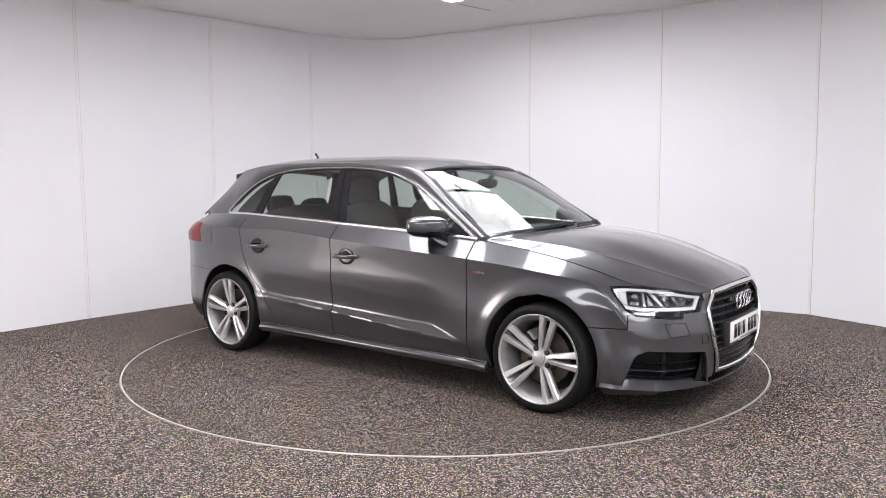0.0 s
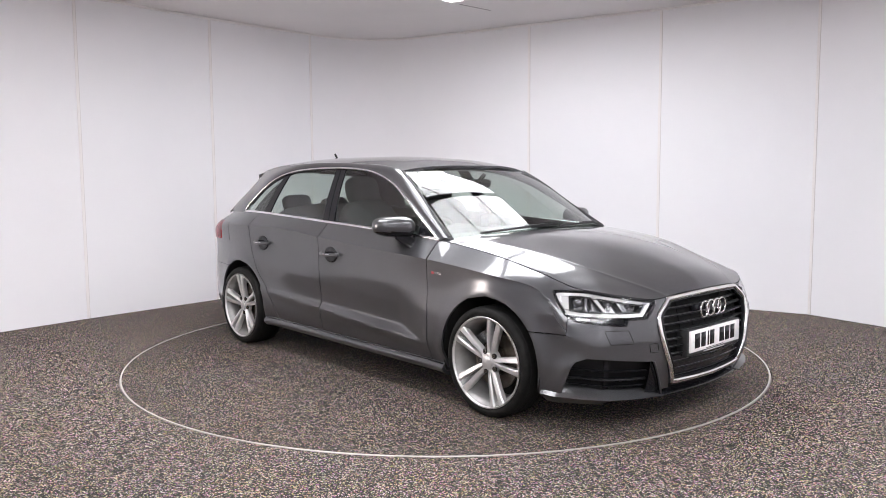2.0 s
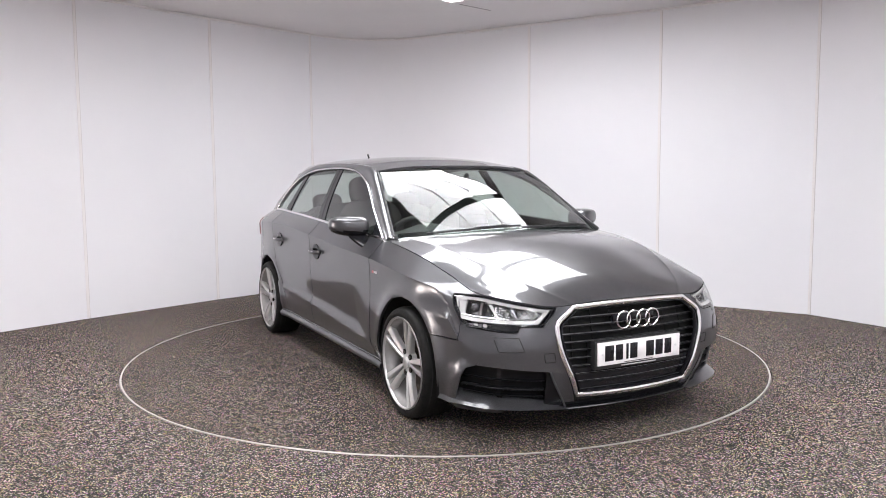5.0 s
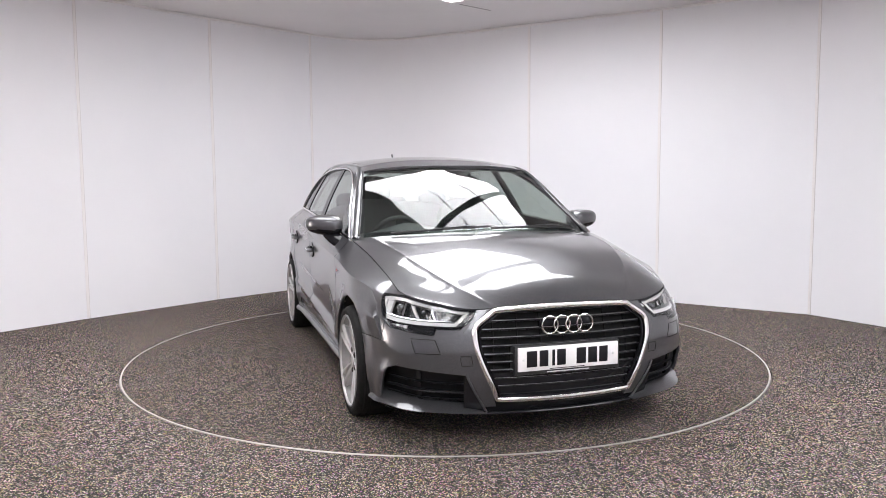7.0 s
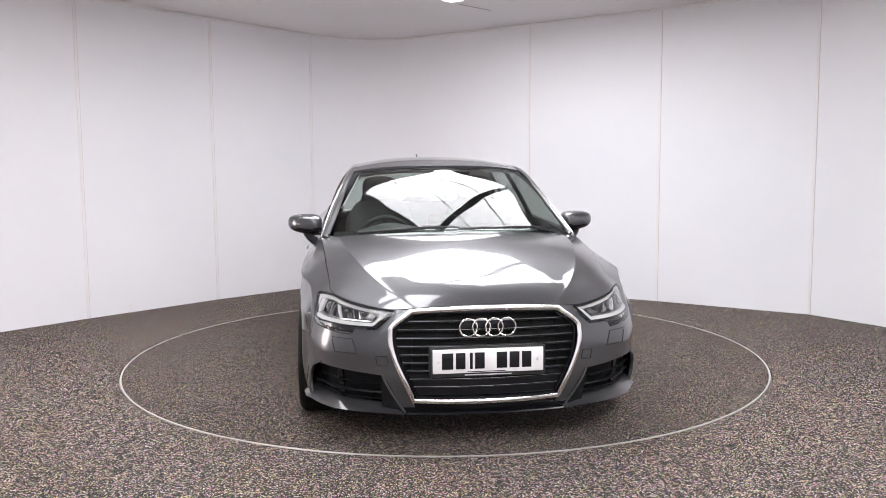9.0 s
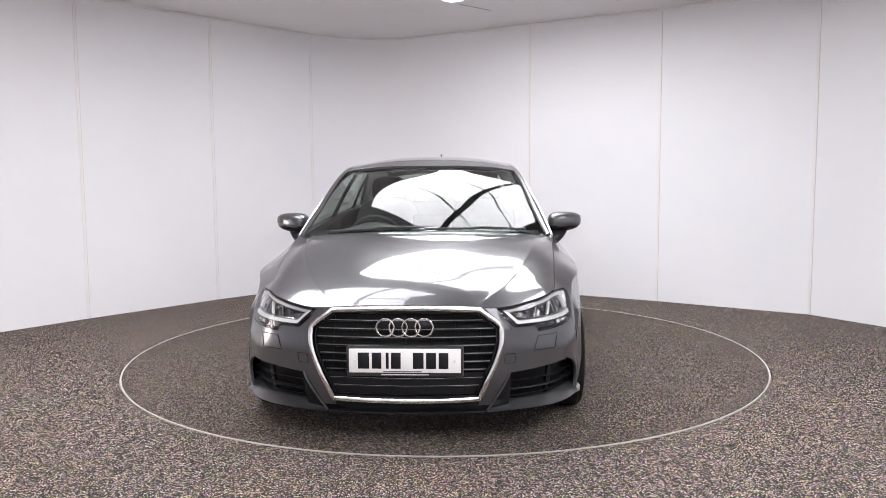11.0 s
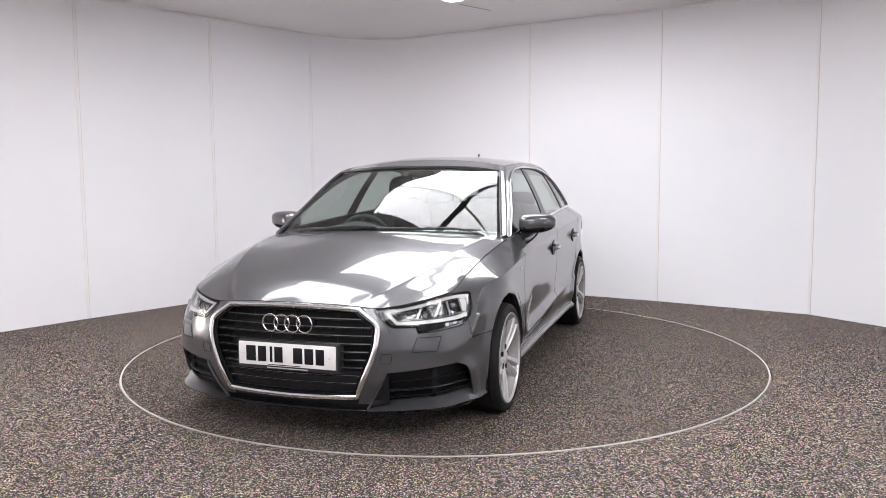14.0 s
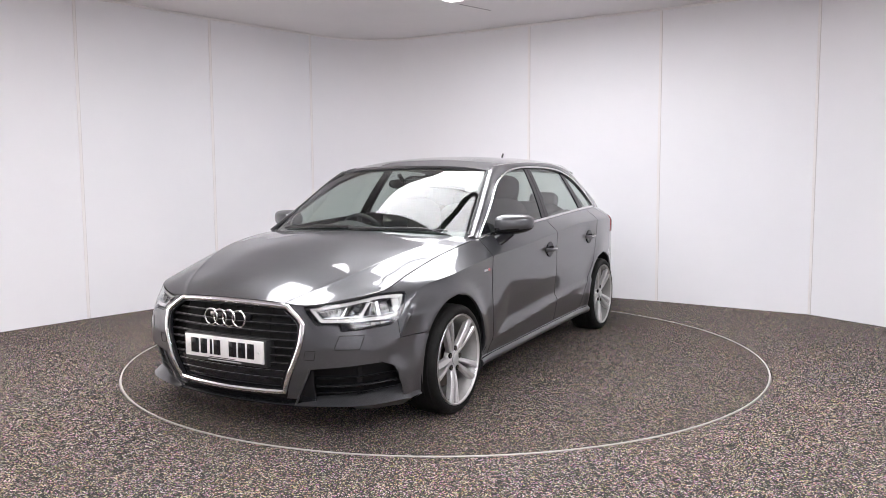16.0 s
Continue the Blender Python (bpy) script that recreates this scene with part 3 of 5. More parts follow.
for s in (1, -1):
    # wing
    bm = bmesh.new()
    region(bm, lambda z: ux(arch_edge(FAXLE, -1, z)), const(ux(0.845)), const(0.205), const(ARCH_TOP), 10, 18)
    region(bm, const(HU1 + 0.004), const(ux(0.845)), const(ARCH_TOP), lambda u: top_z(u) - 0.0006, 34, 14)
    region(bm, const(HU1 + 0.004), lambda z: ux(arch_edge(FAXLE, 1, z)), const(SEAM_Z + GAP), const(ARCH_TOP), 14, 12)
    region(bm, const(ux(1.80)), const(HU1 + 0.004), const(SEAM_Z + GAP), lambda u: HEAD_LOW(u) - 0.003, 30, 18)
    region(bm, const(ux(1.86)), const(HU1 + 0.004), lambda u: HEAD_TOP(u) + 0.003, lambda u: top_z(u) - 0.0006, 6, 4)
    wing = panel("front_wing", bm, PAINT, car, s)
    # badge and reflector on the wing
    bm = bmesh.new()
    region(bm, const(ux(0.905)), const(ux(0.90) + 0.018), const(0.735), const(0.748), 2, 2, 0.0025, 0.003)
    panel("red_badge_block", bm, BADGE_RED, wing, s, "small red badge block")
    bm = bmesh.new()
    region(bm, const(ux(0.905) - 0.058), const(ux(0.905) - 0.004), const(0.735), const(0.748), 3, 2, 0.0025, 0.003)
    panel("badge_bar", bm, CHROME, wing, s, "small chrome badge strip")
    # front door
    bm = bmesh.new()
    region(bm, const(ux(0.838)), const(ux(-0.252)), sill_top, lambda u: top_z(u) - 0.004, 44, 72)
    fdoor = panel("front_door", bm, PAINT, car, s)
    bm = bmesh.new()
    region(bm, const(ux(-0.259)), lambda z: ux(door_rear(z)), sill_top, lambda u: top_z(u) - 0.004, 38, 72)
    rdoor = panel("rear_door", bm, PAINT, car, s)
    # quarter panel
    bm = bmesh.new()
    region(bm, lambda z: ux(door_rear(z) - 0.007), lambda z: ux(arch_edge(RAXLE, 1, z)), const(0.215), const(ARCH_TOP), 8, 20)
    region(bm, lambda z: ux(door_rear(z) - 0.007), const(ux(-1.90)), const(ARCH_TOP), lambda u: top_z(u) - 0.001, 30, 14)
    region(bm, lambda z: ux(arch_edge(RAXLE, -1, z)), const(ux(-1.90)), const(0.60), const(ARCH_TOP), 8, 4)
    quarter = panel("rear_quarter", bm, PAINT, car, s)
    # sill
    bm = bmesh.new()

    def sill(a, b):
        u = lerp(ux(0.965), ux(-0.965), a)
        zt = sill_top(u) - 0.004
        zb = 0.152 + 0.03 * a
        z = lerp(zb, zt, b)
        return body(u, z, 0.036 * math.sin(math.pi * min(1, b * 1.08)) ** 0.6)
    patch(bm, sill, 24, 10, 0.02)
    skirt = panel("side_skirt", bm, PAINT, car, s)
    bar("skirt_strip", [body(lerp(ux(0.955), ux(-0.95), i / 12), sill_top(lerp(ux(0.955), ux(-0.95), i / 12)) - 0.012, 0.004) for i in range(13)], 0.012, 0.007, GLOSS_BLACK, skirt, s, "black rubber strip")
    # handles
    for door, hx, hz in ((fdoor, -0.108, 0.776), (rdoor, -0.975, 0.804)):
        c = body(ux(hx), hz)
        n = (body(ux(hx), hz, 1.0) - c).normalized()
        # black disc proud of the door, standing in for the recess's shade
        bm = bmesh.new()
        lathe(bm, [(0.001, 0.007), (0.026, 0.0075), (0.036, 0.009), (0.043, 0.007), (0.046, -0.006)], 28, "y")
        for v in bm.verts:
            v.co = Vector((c.x + v.co.x * 1.55, c.y + v.co.y, c.z + v.co.z * 1.2))
        bmesh.ops.recalc_face_normals(bm, faces=bm.faces)
        bowl = panel("handle_recess_shade", bm, GLOSS_BLACK, door, s, "raised black disc in place of the shaded handle recess")
        pts = [c + Vector((dx, dn, dz)) for dx, dn, dz in ((0.102, 0.010, 0.003), (0.085, 0.022, 0.002), (0.04, 0.034, 0.0), (0.0, 0.037, 0.0), (-0.04, 0.036, 0.0), (-0.085, 0.026, 0.001), (-0.10, 0.012, 0.002))]
        bar("door_handle", pts, 0.020, 0.028, PAINT, door, s, "body-coloured bar handle with chrome inlay")
        pts = [p + Vector((0, 0.0085, 0.004)) for p in pts[2:-2]]
        bar("handle_inlay", pts, 0.004, 0.004, CHROME, door, s, "thin chrome inlay")
# fuel flap outline on the right quarter
bm = bmesh.new()
region(bm, const(ux(-1.52)), const(ux(-1.69)), const(0.795), const(0.935), 6, 6, 0.0022, 0.004)
panel("fuel_flap", bm, PAINT, car, -1)

# ---- front bumper, grille, lamps ----
bumper = new("front_bumper")
bumper.parent = car
for s in (1, -1):
    bm = bmesh.new()

    def up_hi(u):
        return top_z(u) - 0.002 if u < HU0 else HEAD_LOW(u) - 0.004
    region(bm, lambda z: uy(yg(z) + 0.012), intake_end, INTAKE_TOP, up_hi, 130, 16)
    region(bm, intake_end, lambda z: ux(arch_edge(FAXLE, 1, z)), const(0.19), const(SEAM_Z - GAP), 26, 20)
    region(bm, const(ux(1.905)), const(ux(1.80) - 0.004), const(SEAM_Z - GAP), lambda u: HEAD_LOW(u) - 0.004, 10, 6)
    region(bm, lambda z: uy(yg(z) + 0.012), lambda z: uy(lerp(0.388, 0.486, (z - 0.178) / 0.188)), const(0.205), INTAKE_TOP, 6, 12, -0.004)
    panel("bumper_skin", bm, PAINT, bumper, s)
    # washer flap and towing cover
    for u0, u1, z0, z1, lean in ((uy(0.627), uy(0.727), 0.465, 0.531, 0.028), (uy(0.468), uy(0.518), 0.412, 0.456, 0.008)):
        loop = [(u0, z1), (u1, z1), (u1 - lean, z0), (u0 - lean, z0)]
        pts = []
        for (a, b), (c, d) in zip(loop, loop[1:] + loop[:1]):
            pts += [body(lerp(a, c, k / 5), lerp(b, d, k / 5), 0.0010) for k in range(5)]
        bar("flap_gap", pts, 0.0035, 0.003, DARK, bumper, s, closed=True)
    # lower intake
    bm = bmesh.new()
    region(bm, const(uy(0.40)), const(ux(1.76)), const(0.185), lambda u: INTAKE_TOP(u) + 0.01, 18, 8, -0.055, 0)
    intake = panel("air_intake", bm, GRILLE_BLACK, bumper, s, "black side air intake")
    bm = bmesh.new()
    region(bm, const(uy(0.43)), const(ux(1.89)), lambda u: INTAKE_TOP(u) - 0.001, lambda u: INTAKE_TOP(u) + 0.004, 18, 1, -0.004, 0.075)
    panel("intake_roof", bm, PLASTIC, bumper, s)
    for z0, thick in ((0.272, 0.012), (0.236, 0.004), (0.315, 0.004)):
        bar("intake_bar", [body(lerp(uy(0.50), ux(1.80), i / 10), z0 + 0.016 * i / 10, -0.04) for i in range(11)], 0.024, thick, GRILLE_BLACK, bumper, s)
    for k in (0.62,):
        bm = bmesh.new()
        region(bm, const(lerp(uy(0.46), ux(1.86), k)), const(lerp(uy(0.46), ux(1.86), k) + 0.05 * k), const(0.21), lambda u: INTAKE_TOP(u) - 0.004, 2, 6, -0.045, 0.03)
        panel("intake_fin", bm, GLOSS_BLACK if k > 0.5 else PLASTIC, bumper, s)
    bar("intake_edge", [body(uy(lerp(0.488, 0.392, (i / 8) ** 1.15)), lerp(0.366, 0.178, i / 8), 0.002) for i in range(9)], 0.011, 0.009, PAINT, bumper, s, up=Vector((1, 0, 0)))
    # blade below the intake
    bm = bmesh.new()

    def blade(a, b):
        u = lerp(uy(0.392), ux(1.668), a)
        z = lerp(0.176, 0.188, a)
        edge = 0.020 + 0.014 * (1 - a)
        sec = lerp(Vector((-0.07, 0.046, 0)), Vector((edge, 0.004, 0)), b / 0.6) if b < 0.6 else lerp(Vector((edge, 0.004, 0)), Vector((-0.05, -0.026, 0)), (b - 0.6) / 0.4)
        tip = 0.12 + 0.88 * step(0.0, 0.22, a)
        return body(u, z + sec.y * (0.85 + 1.1 * a) * tip, sec.x * (tip if sec.x < 0 else 1))
    patch(bm, blade, 30, 10, 0.004)
    panel("bumper_blade", bm, PAINT, bumper, s, "body-coloured blade below the intake")
    # black trim beside the grille
    bm = bmesh.new()
    region(bm, const(0.0), const(uy(0.50)), const(0.168), lambda u: 0.372, 14, 8, -0.016, 0)
    panel("lower_trim", bm, GLOSS_BLACK, bumper, s, "gloss black trim around the grille foot")
    bm = bmesh.new()
    tube(bm, [body(uy(lerp(-0.001, 0.41, i / 14)), 0.172, -0.006) for i in range(15)], 0.045, 0.016)
    panel("chin_lip", bm, GLOSS_BLACK, bumper, s, "thin gloss black lip")

grille = new("grille")
grille.parent = car
tagged(grille, label="black slatted single-frame grille with chrome surround")
HEX = []
for z in np.linspace(0.244, 0.660, 26):
    HEX.append((yg(float(z)), float(z)))
loop = [(y, z) for y, z in HEX] + [(y, 0.660 + 0.009 * (1 - (y / 0.358) ** 2)) for y in np.linspace(0.33, -0.33, 14)]
loop += [(-y, z) for y, z in HEX[::-1]] + [(y, 0.244 - 0.006 * (1 - (y / 0.348) ** 2)) for y in np.linspace(-0.31, 0.31, 14)]


def front(y, z, out=0.0):
    p = body(uy(abs(y)), z, out)
    return Vector((p.x, p.y if y >= 0 else -p.y, p.z))


bar("surround", [front(y, z, 0.006) for y, z in loop], 0.025, 0.020, CHROME, grille, 1, "satin chrome grille surround", up=Vector((1, 0, 0)), closed=True)
inner = [(y * 0.952, 0.452 + (z - 0.452) * 0.93) for y, z in loop]
bar("inner_frame", [front(y, z, -0.008) for y, z in inner], 0.012, 0.03, GLOSS_BLACK, grille, 1, "", up=Vector((1, 0, 0)), closed=True)
bm = bmesh.new()
patch(bm, lambda a, b: front(lerp(-1, 1, a) * (yg(lerp(0.240, 0.660, b)) + 0.004), lerp(0.238, 0.664, b), -0.055), 24, 18, 0)
panel("grille_backing", bm, DARK, grille)
for k in range(11):
    z = 0.264 + k * 0.0378
    w = yg(z) * 0.955
    bar("slat", [front(w * (i / 8 - 1), z + 0.004, -0.028) for i in range(17)], 0.030, 0.010, GRILLE_BLACK, grille)
    # thin metal line drawn for the glint on the gloss black slat
    if k:
        bar("slat_glint", [front(w * (i / 8 - 1), z + 0.0085, -0.014) for i in range(17)], 0.0022, 0.0018, SLAT_GLINT, grille, 1, "fine bright line for the glint along a black slat")
for k in range(7):
    y = -0.36 + k * 0.12
    bar("grille_stay", [front(y, 0.26, -0.045), front(y, 0.45, -0.045), front(y, 0.645, -0.045)], 0.007, 0.008, DARK, grille, up=Vector((0, 1, 0)))
# emblem: four interlaced chrome rings
for k in range(4):
    y = 0.0915 - k * 0.061
    c = front(y, 0.587, 0.016 + 0.002 * (k % 2))
    pts = [c + Vector((0, 0.041 * math.cos(2 * math.pi * i / 36), 0.041 * math.sin(2 * math.pi * i / 36))) for i in range(36)]
    bar("emblem_ring", pts, 0.009, 0.0095, CHROME, grille, 1, "chrome emblem ring", up=Vector((1, 0, 0)), closed=True)
block("emblem_base", (2.075, -0.13, 0.566), (2.102, 0.13, 0.608), 0.004, GLOSS_BLACK, grille)
# number plate with plain bars for its characters
plate = block("number_plate", (2.140, -0.26, 0.379), (2.152, 0.26, 0.491), 0.003, PLATE_WHITE, car, "white front number plate with dark bars")
for y0, y1 in ((0.165, 0.218), (0.108, 0.153), (0.074, 0.088), (0.018, 0.063), (-0.088, -0.038), (-0.146, -0.099), (-0.203, -0.158)):
    block("plate_bar", (2.1505, -y1, 0.398), (2.1535, -y0, 0.474), 0.001, GLOSS_BLACK, plate)
block("plate_bar", (2.1505, -0.10, 0.3835), (2.153, 0.08, 0.3865), 0, GLOSS_BLACK, plate)
for y in (-0.232, 0.232):
    bm = bmesh.new()
    lathe(bm, [(0.007, 2.152), (0.0065, 2.1545), (0.001, 2.1552)], 14, "x")
    bmesh.ops.translate(bm, verts=bm.verts, vec=(0, y, 0.434))
    bmesh.ops.recalc_face_normals(bm, faces=bm.faces)
    panel("plate_screw", bm, LIGHT_BAR, plate)
holder = block("plate_holder", (2.08, -0.272, 0.360), (2.143, 0.272, 0.497), 0.004, PLASTIC, car, "black plate holder")
block("holder_print", (2.143, -0.11, 0.3655), (2.1442, 0.11, 0.3705), 0, LIGHT_BAR, holder, "pale printed line")


LAMP_COLS = sorted(set(U_LAMP + [float(v) for v in np.linspace(HU0, HU1, 30)]))


def lamp_u(k):
    return lerp(HU0, HU1, k)


def inset(poly, d):
    """A closed outline moved inwards by d."""
    area = sum(p[0] * q[1] - q[0] * p[1] for p, q in zip(poly, poly[1:] + poly[:1]))
    sign = 1 if area > 0 else -1
    out = []
    for i, p in enumerate(poly):
        p, a, b = Vector(p), Vector(poly[i - 1]), Vector(poly[(i + 1) % len(poly)])
        e1, e2 = (p - a).normalized(), (b - p).normalized()
        n1, n2 = Vector((-e1.y, e1.x)) * sign, Vector((-e2.y, e2.x)) * sign
        out.append(tuple(p + (n1 + n2) * (d / max(0.35, 1 + n1.dot(n2)))))
    return out


def lamp_band(bm, outer, inner, d0, d1):
    """A band between two outlines on the lamp, d0 and d1 deep."""
    rows = []
    for i in range(len(outer)):
        j = (i + 1) % len(outer)
        n = max(1, int((Vector(outer[i]) - Vector(outer[j])).length / 0.025))
        for k in range(n):
            t = k / n
            (u0, z0), (u1, z1) = (tuple(lerp(Vector(q[i]), Vector(q[j]), t)) for q in (outer, inner))
            rows.append([bm.verts.new(p) for p in (body(u0, z0, d0 - 0.008), body(u0, z0, d0), body(u1, z1, d1), body(u1, z1, d1 - 0.012))])
    for r, q in zip(rows, rows[1:] + rows[:1]):
        for k in range(3):
            bm.faces.new((r[k], r[k + 1], q[k + 1], q[k]))
    bmesh.ops.recalc_face_normals(bm, faces=bm.faces)
    return bm


def lamp_sheet(bm, corners, depth, na=6, nb=3, flange=0.012, bow=0.0):
    """A small curved plate on the lamp between four corners (share of its length, height)."""
    (a0, b0), (a1, b1), (a2, b2), (a3, b3) = corners

    def f(a, b):
        k = lerp(lerp(a0, a1, a), lerp(a3, a2, a), b)
        z = lerp(lerp(b0, b1, a), lerp(b3, b2, a), b)
        return body(lamp_u(k), z, depth - bow * 4 * (a - 0.5) ** 2)
    patch(bm, f, na, nb, flange)
    return bm


def lamp_top(k):
    return HEAD_TOP(lamp_u(k))


for s in (1, -1):
    head = new("headlight")
    head.parent = car
    tagged(head, label="angular clear headlight with a pale light guide")

    def column(a):
        return LAMP_COLS[int(round(a * (len(LAMP_COLS) - 1)))]

    def glass_at(a, b, out):
        u = column(a)
        return body(u, lerp(HEAD_LOW(u), HEAD_TOP(u), b), out)
    ncol = len(LAMP_COLS) - 1
    bm = bmesh.new()
    patch(bm, lambda a, b: glass_at(a, b, -0.060), ncol, 8, 0)
    panel("housing", bm, LAMP_BLACK, head, s, "dark lamp housing")
    outline = [(u, HEAD_LOW(u)) for u in U_LAMP] + [(lamp_u(k), lamp_top(k)) for k in (0.985, 0.85, 0.7, 0.55, 0.4, 0.25, 0.12, 0.0)]
    panel("lamp_seal", lamp_band(bmesh.new(), outline, inset(outline, 0.007), -0.001, -0.012), GLOSS_BLACK, head, s, "black lamp edge")
    guide = [(lamp_u(0.055), lamp_top(0.055) - 0.010), (lamp_u(0.165), 0.589), (lamp_u(0.45), 0.592), (lamp_u(0.74), 0.596), (lamp_u(0.90), 0.606), (lamp_u(0.955), 0.650), (lamp_u(0.985), 0.697)]
    guide += [(lamp_u(k), lamp_top(k) - 0.010) for k in (0.95, 0.85, 0.7, 0.55, 0.4, 0.25, 0.12)]
    panel("light_guide", lamp_band(bmesh.new(), guide, inset(guide, 0.0135), -0.010, -0.016), LIGHT_GUIDE, head, s, "frosted pale light guide")
    inner_line = inset(guide, 0.0185)
    panel("inner_guide", lamp_band(bmesh.new(), inner_line, inset(inner_line, 0.004), -0.018, -0.022), LIGHT_SILVER, head, s, "thin silver inner line")
    # pale bezel at the outer end, slanted fins and dark cells
    bm = lamp_sheet(bmesh.new(), [(0.835, 0.606), (0.92, 0.612), (0.965, 0.690), (0.875, 0.694)], -0.020, 5, 5)
    panel("pale_bezel", bm, LIGHT_GUIDE, head, s, "pale bezel at the lamp's outer end")
    for c, m, name in (([(0.675, 0.604), (0.70, 0.604), (0.715, 0.694), (0.69, 0.694)], LIGHT_SILVER, "upright_fin"),
                       ([(0.475, 0.606), (0.50, 0.606), (0.655, 0.688), (0.615, 0.692)], LIGHT_GUIDE, "slanted_fin"),
                       ([(0.335, 0.612), (0.343, 0.612), (0.40, 0.668), (0.38, 0.672)], LIGHT_SILVER, "slanted_fin")):
        panel(name, lamp_sheet(bmesh.new(), c, -0.024, 3, 5), m, head, s)
    for c in ([(0.715, 0.612), (0.83, 0.616), (0.86, 0.686), (0.73, 0.686)], [(0.545, 0.612), (0.665, 0.612), (0.68, 0.684), (0.67, 0.684)],
              [(0.37, 0.612), (0.465, 0.612), (0.57, 0.676), (0.44, 0.672)], [(0.19, 0.612), (0.325, 0.612), (0.36, 0.662), (0.15, 0.650)]):
        panel("reflector_cell", lamp_sheet(bmesh.new(), c, -0.042, 5, 5, 0.012, 0.012), LAMP_DARK, head, s, "dark reflector cell")
    for k, z, r in ((0.775, 0.650, 0.025), (0.47, 0.643, 0.018), (0.27, 0.636, 0.015)):
        c = body(lamp_u(k), z, -0.044)
        bm = bmesh.new()
        bmesh.ops.create_uvsphere(bm, u_segments=20, v_segments=12, radius=r, matrix=Matrix.Translation(c))
        panel("projector_lens", bm, LAMP_LENS, head, s, "dark glossy projector lens")
    # row of indicator cells under the guide, on a black lower mask
    bm = bmesh.new()
    patch(bm, lambda a, b: (lambda u: body(u, lerp(HEAD_LOW(u) + 0.004, 0.588, b), -0.020))(lerp(U_LAMP[3] + 0.004, lamp_u(0.89), a)), 14, 3, 0.01)
    panel("lower_mask", bm, GLOSS_BLACK, head, s, "black lower lamp mask")
    for k in range(6):
        a = 0.60 + 0.044 * k
        bm = lamp_sheet(bmesh.new(), [(a, 0.570 + 0.0012 * k), (a + 0.036, 0.571 + 0.0012 * k), (a + 0.038, 0.585), (a + 0.002, 0.585)], -0.014, 2, 2, 0.006)
        panel("indicator_cell", bm, LIGHT_SILVER if k % 2 else LIGHT_GUIDE, head, s, "small bright indicator cell")
    bm = bmesh.new()
    patch(bm, lambda a, b: glass_at(a, b, 0.0015), ncol, 8, 0)
    panel("lens_cover", bm, LENS, head, s, "clear lens cover")

# ---- bonnet, windscreen, roof ----
bonnet_z = bent([0.80, 1.2, 1.55, 1.85, 2.02, 2.075], [0.974, 0.950, 0.898, 0.808, 0.728, 0.682])
rear_x = smooth([0, 0.3, 0.6, 0.85, 1.0], [0.985, 0.965, 0.91, 0.85, 0.825])


U_CORNER, U_SCREEN = ux(1.86), ux(0.825)


def edge_top(u):
    return body(u, top_z(u)) + Vector((0, 0, 0.002))


def bonnet(a, b):
    """a from the screen to the nose, b from the middle to the side: a patch between four edge curves."""
    side = edge_top(lerp(U_SCREEN, U_CORNER, a))
    nose = edge_top(U_CORNER * b)
    xm = lerp(rear_x(0), nose0.x, a)
    mid = Vector((xm, 0, bonnet_z(xm)))
    z0 = bonnet_z(rear_x(0))
    rear = Vector((rear_x(b), b * side0.y, z0 + (side0.z - z0) * b ** 2.3))
    p = lerp(mid, side, b) + lerp(rear, nose, a)
    p -= (rear_mid * (1 - b) + side0 * b) * (1 - a) + (nose0 * (1 - b) + corner0 * b) * a
    f = fold(a)
    p.z += 0.022 * math.sin(math.pi * a) ** 1.15 * (1 - (1 - b / f) ** 2 if b < f else ((1 - b) / (1 - f)) ** 1.1)
    p.z += 0.0024 * math.exp(-abs(b - f) / 0.014) * min(1.0, a * 12)
    return p


def fold(a):
    """Where the crease of the bonnet lies between the middle and its side."""
    return 0.86 - 0.47 * a ** 2.4


def bonnet_side(a, k):
    """A row of the bonnet in even steps k from 0 to 1, the crease at 0.6."""
    f = fold(a)
    return bonnet(a, min(0.995, f * (1 - (1 - k / 0.6) ** 1.5) if k < 0.6 else f + (1 - f) * ((k - 0.6) / 0.4) ** 1.4))


nose0, side0, corner0 = edge_top(0.0), edge_top(U_SCREEN), edge_top(U_CORNER)
nose0.y = 0.0
rear_mid = Vector((rear_x(0), 0, bonnet_z(rear_x(0))))
bm = bmesh.new()
patch(bm, lambda a, b: (lambda p: Vector((p.x, p.y * (1 if b >= 0.5 else -1), p.z)))(bonnet_side(a, abs(2 * b - 1))), 56, 60, 0.02)
panel("bonnet", bm, PAINT, car)
# black sheet added below the bonnet, so that its gaps look dark
bm = bmesh.new()
patch(bm, lambda a, b: (lambda p: Vector((p.x, p.y * (1 if b >= 0.5 else -1), p.z - 0.03)))(bonnet(a, abs(2 * b - 1))), 16, 20, 0)
panel("bonnet_gap_backing", bm, DARK, car)

EDGE = [(0.90, 0.745, 0.922), (0.66, 0.680, 1.075), (0.44, 0.625, 1.225), (0.27, 0.580, 1.322), (0.10, 0.555, 1.358), (-0.384, 0.53, 1.388), (-0.9, 0.53, 1.392), (-1.3, 0.525, 1.374),
        (-1.45, 0.51, 1.358), (-1.58, 0.495, 1.338), (-1.72, 0.59, 1.16), (-1.86, 0.675, 0.998)]
roof_z = smooth([-1.75, -1.4, -0.9, -0.4, 0.1, 0.34, 0.40], [1.372, 1.418, 1.440, 1.438, 1.408, 1.362, 1.348])
edge_x = [p[0] for p in EDGE[3:10]][::-1]
roof_ey = smooth(edge_x, [p[1] for p in EDGE[3:10]][::-1])
roof_ez = smooth(edge_x, [p[2] for p in EDGE[3:10]][::-1])


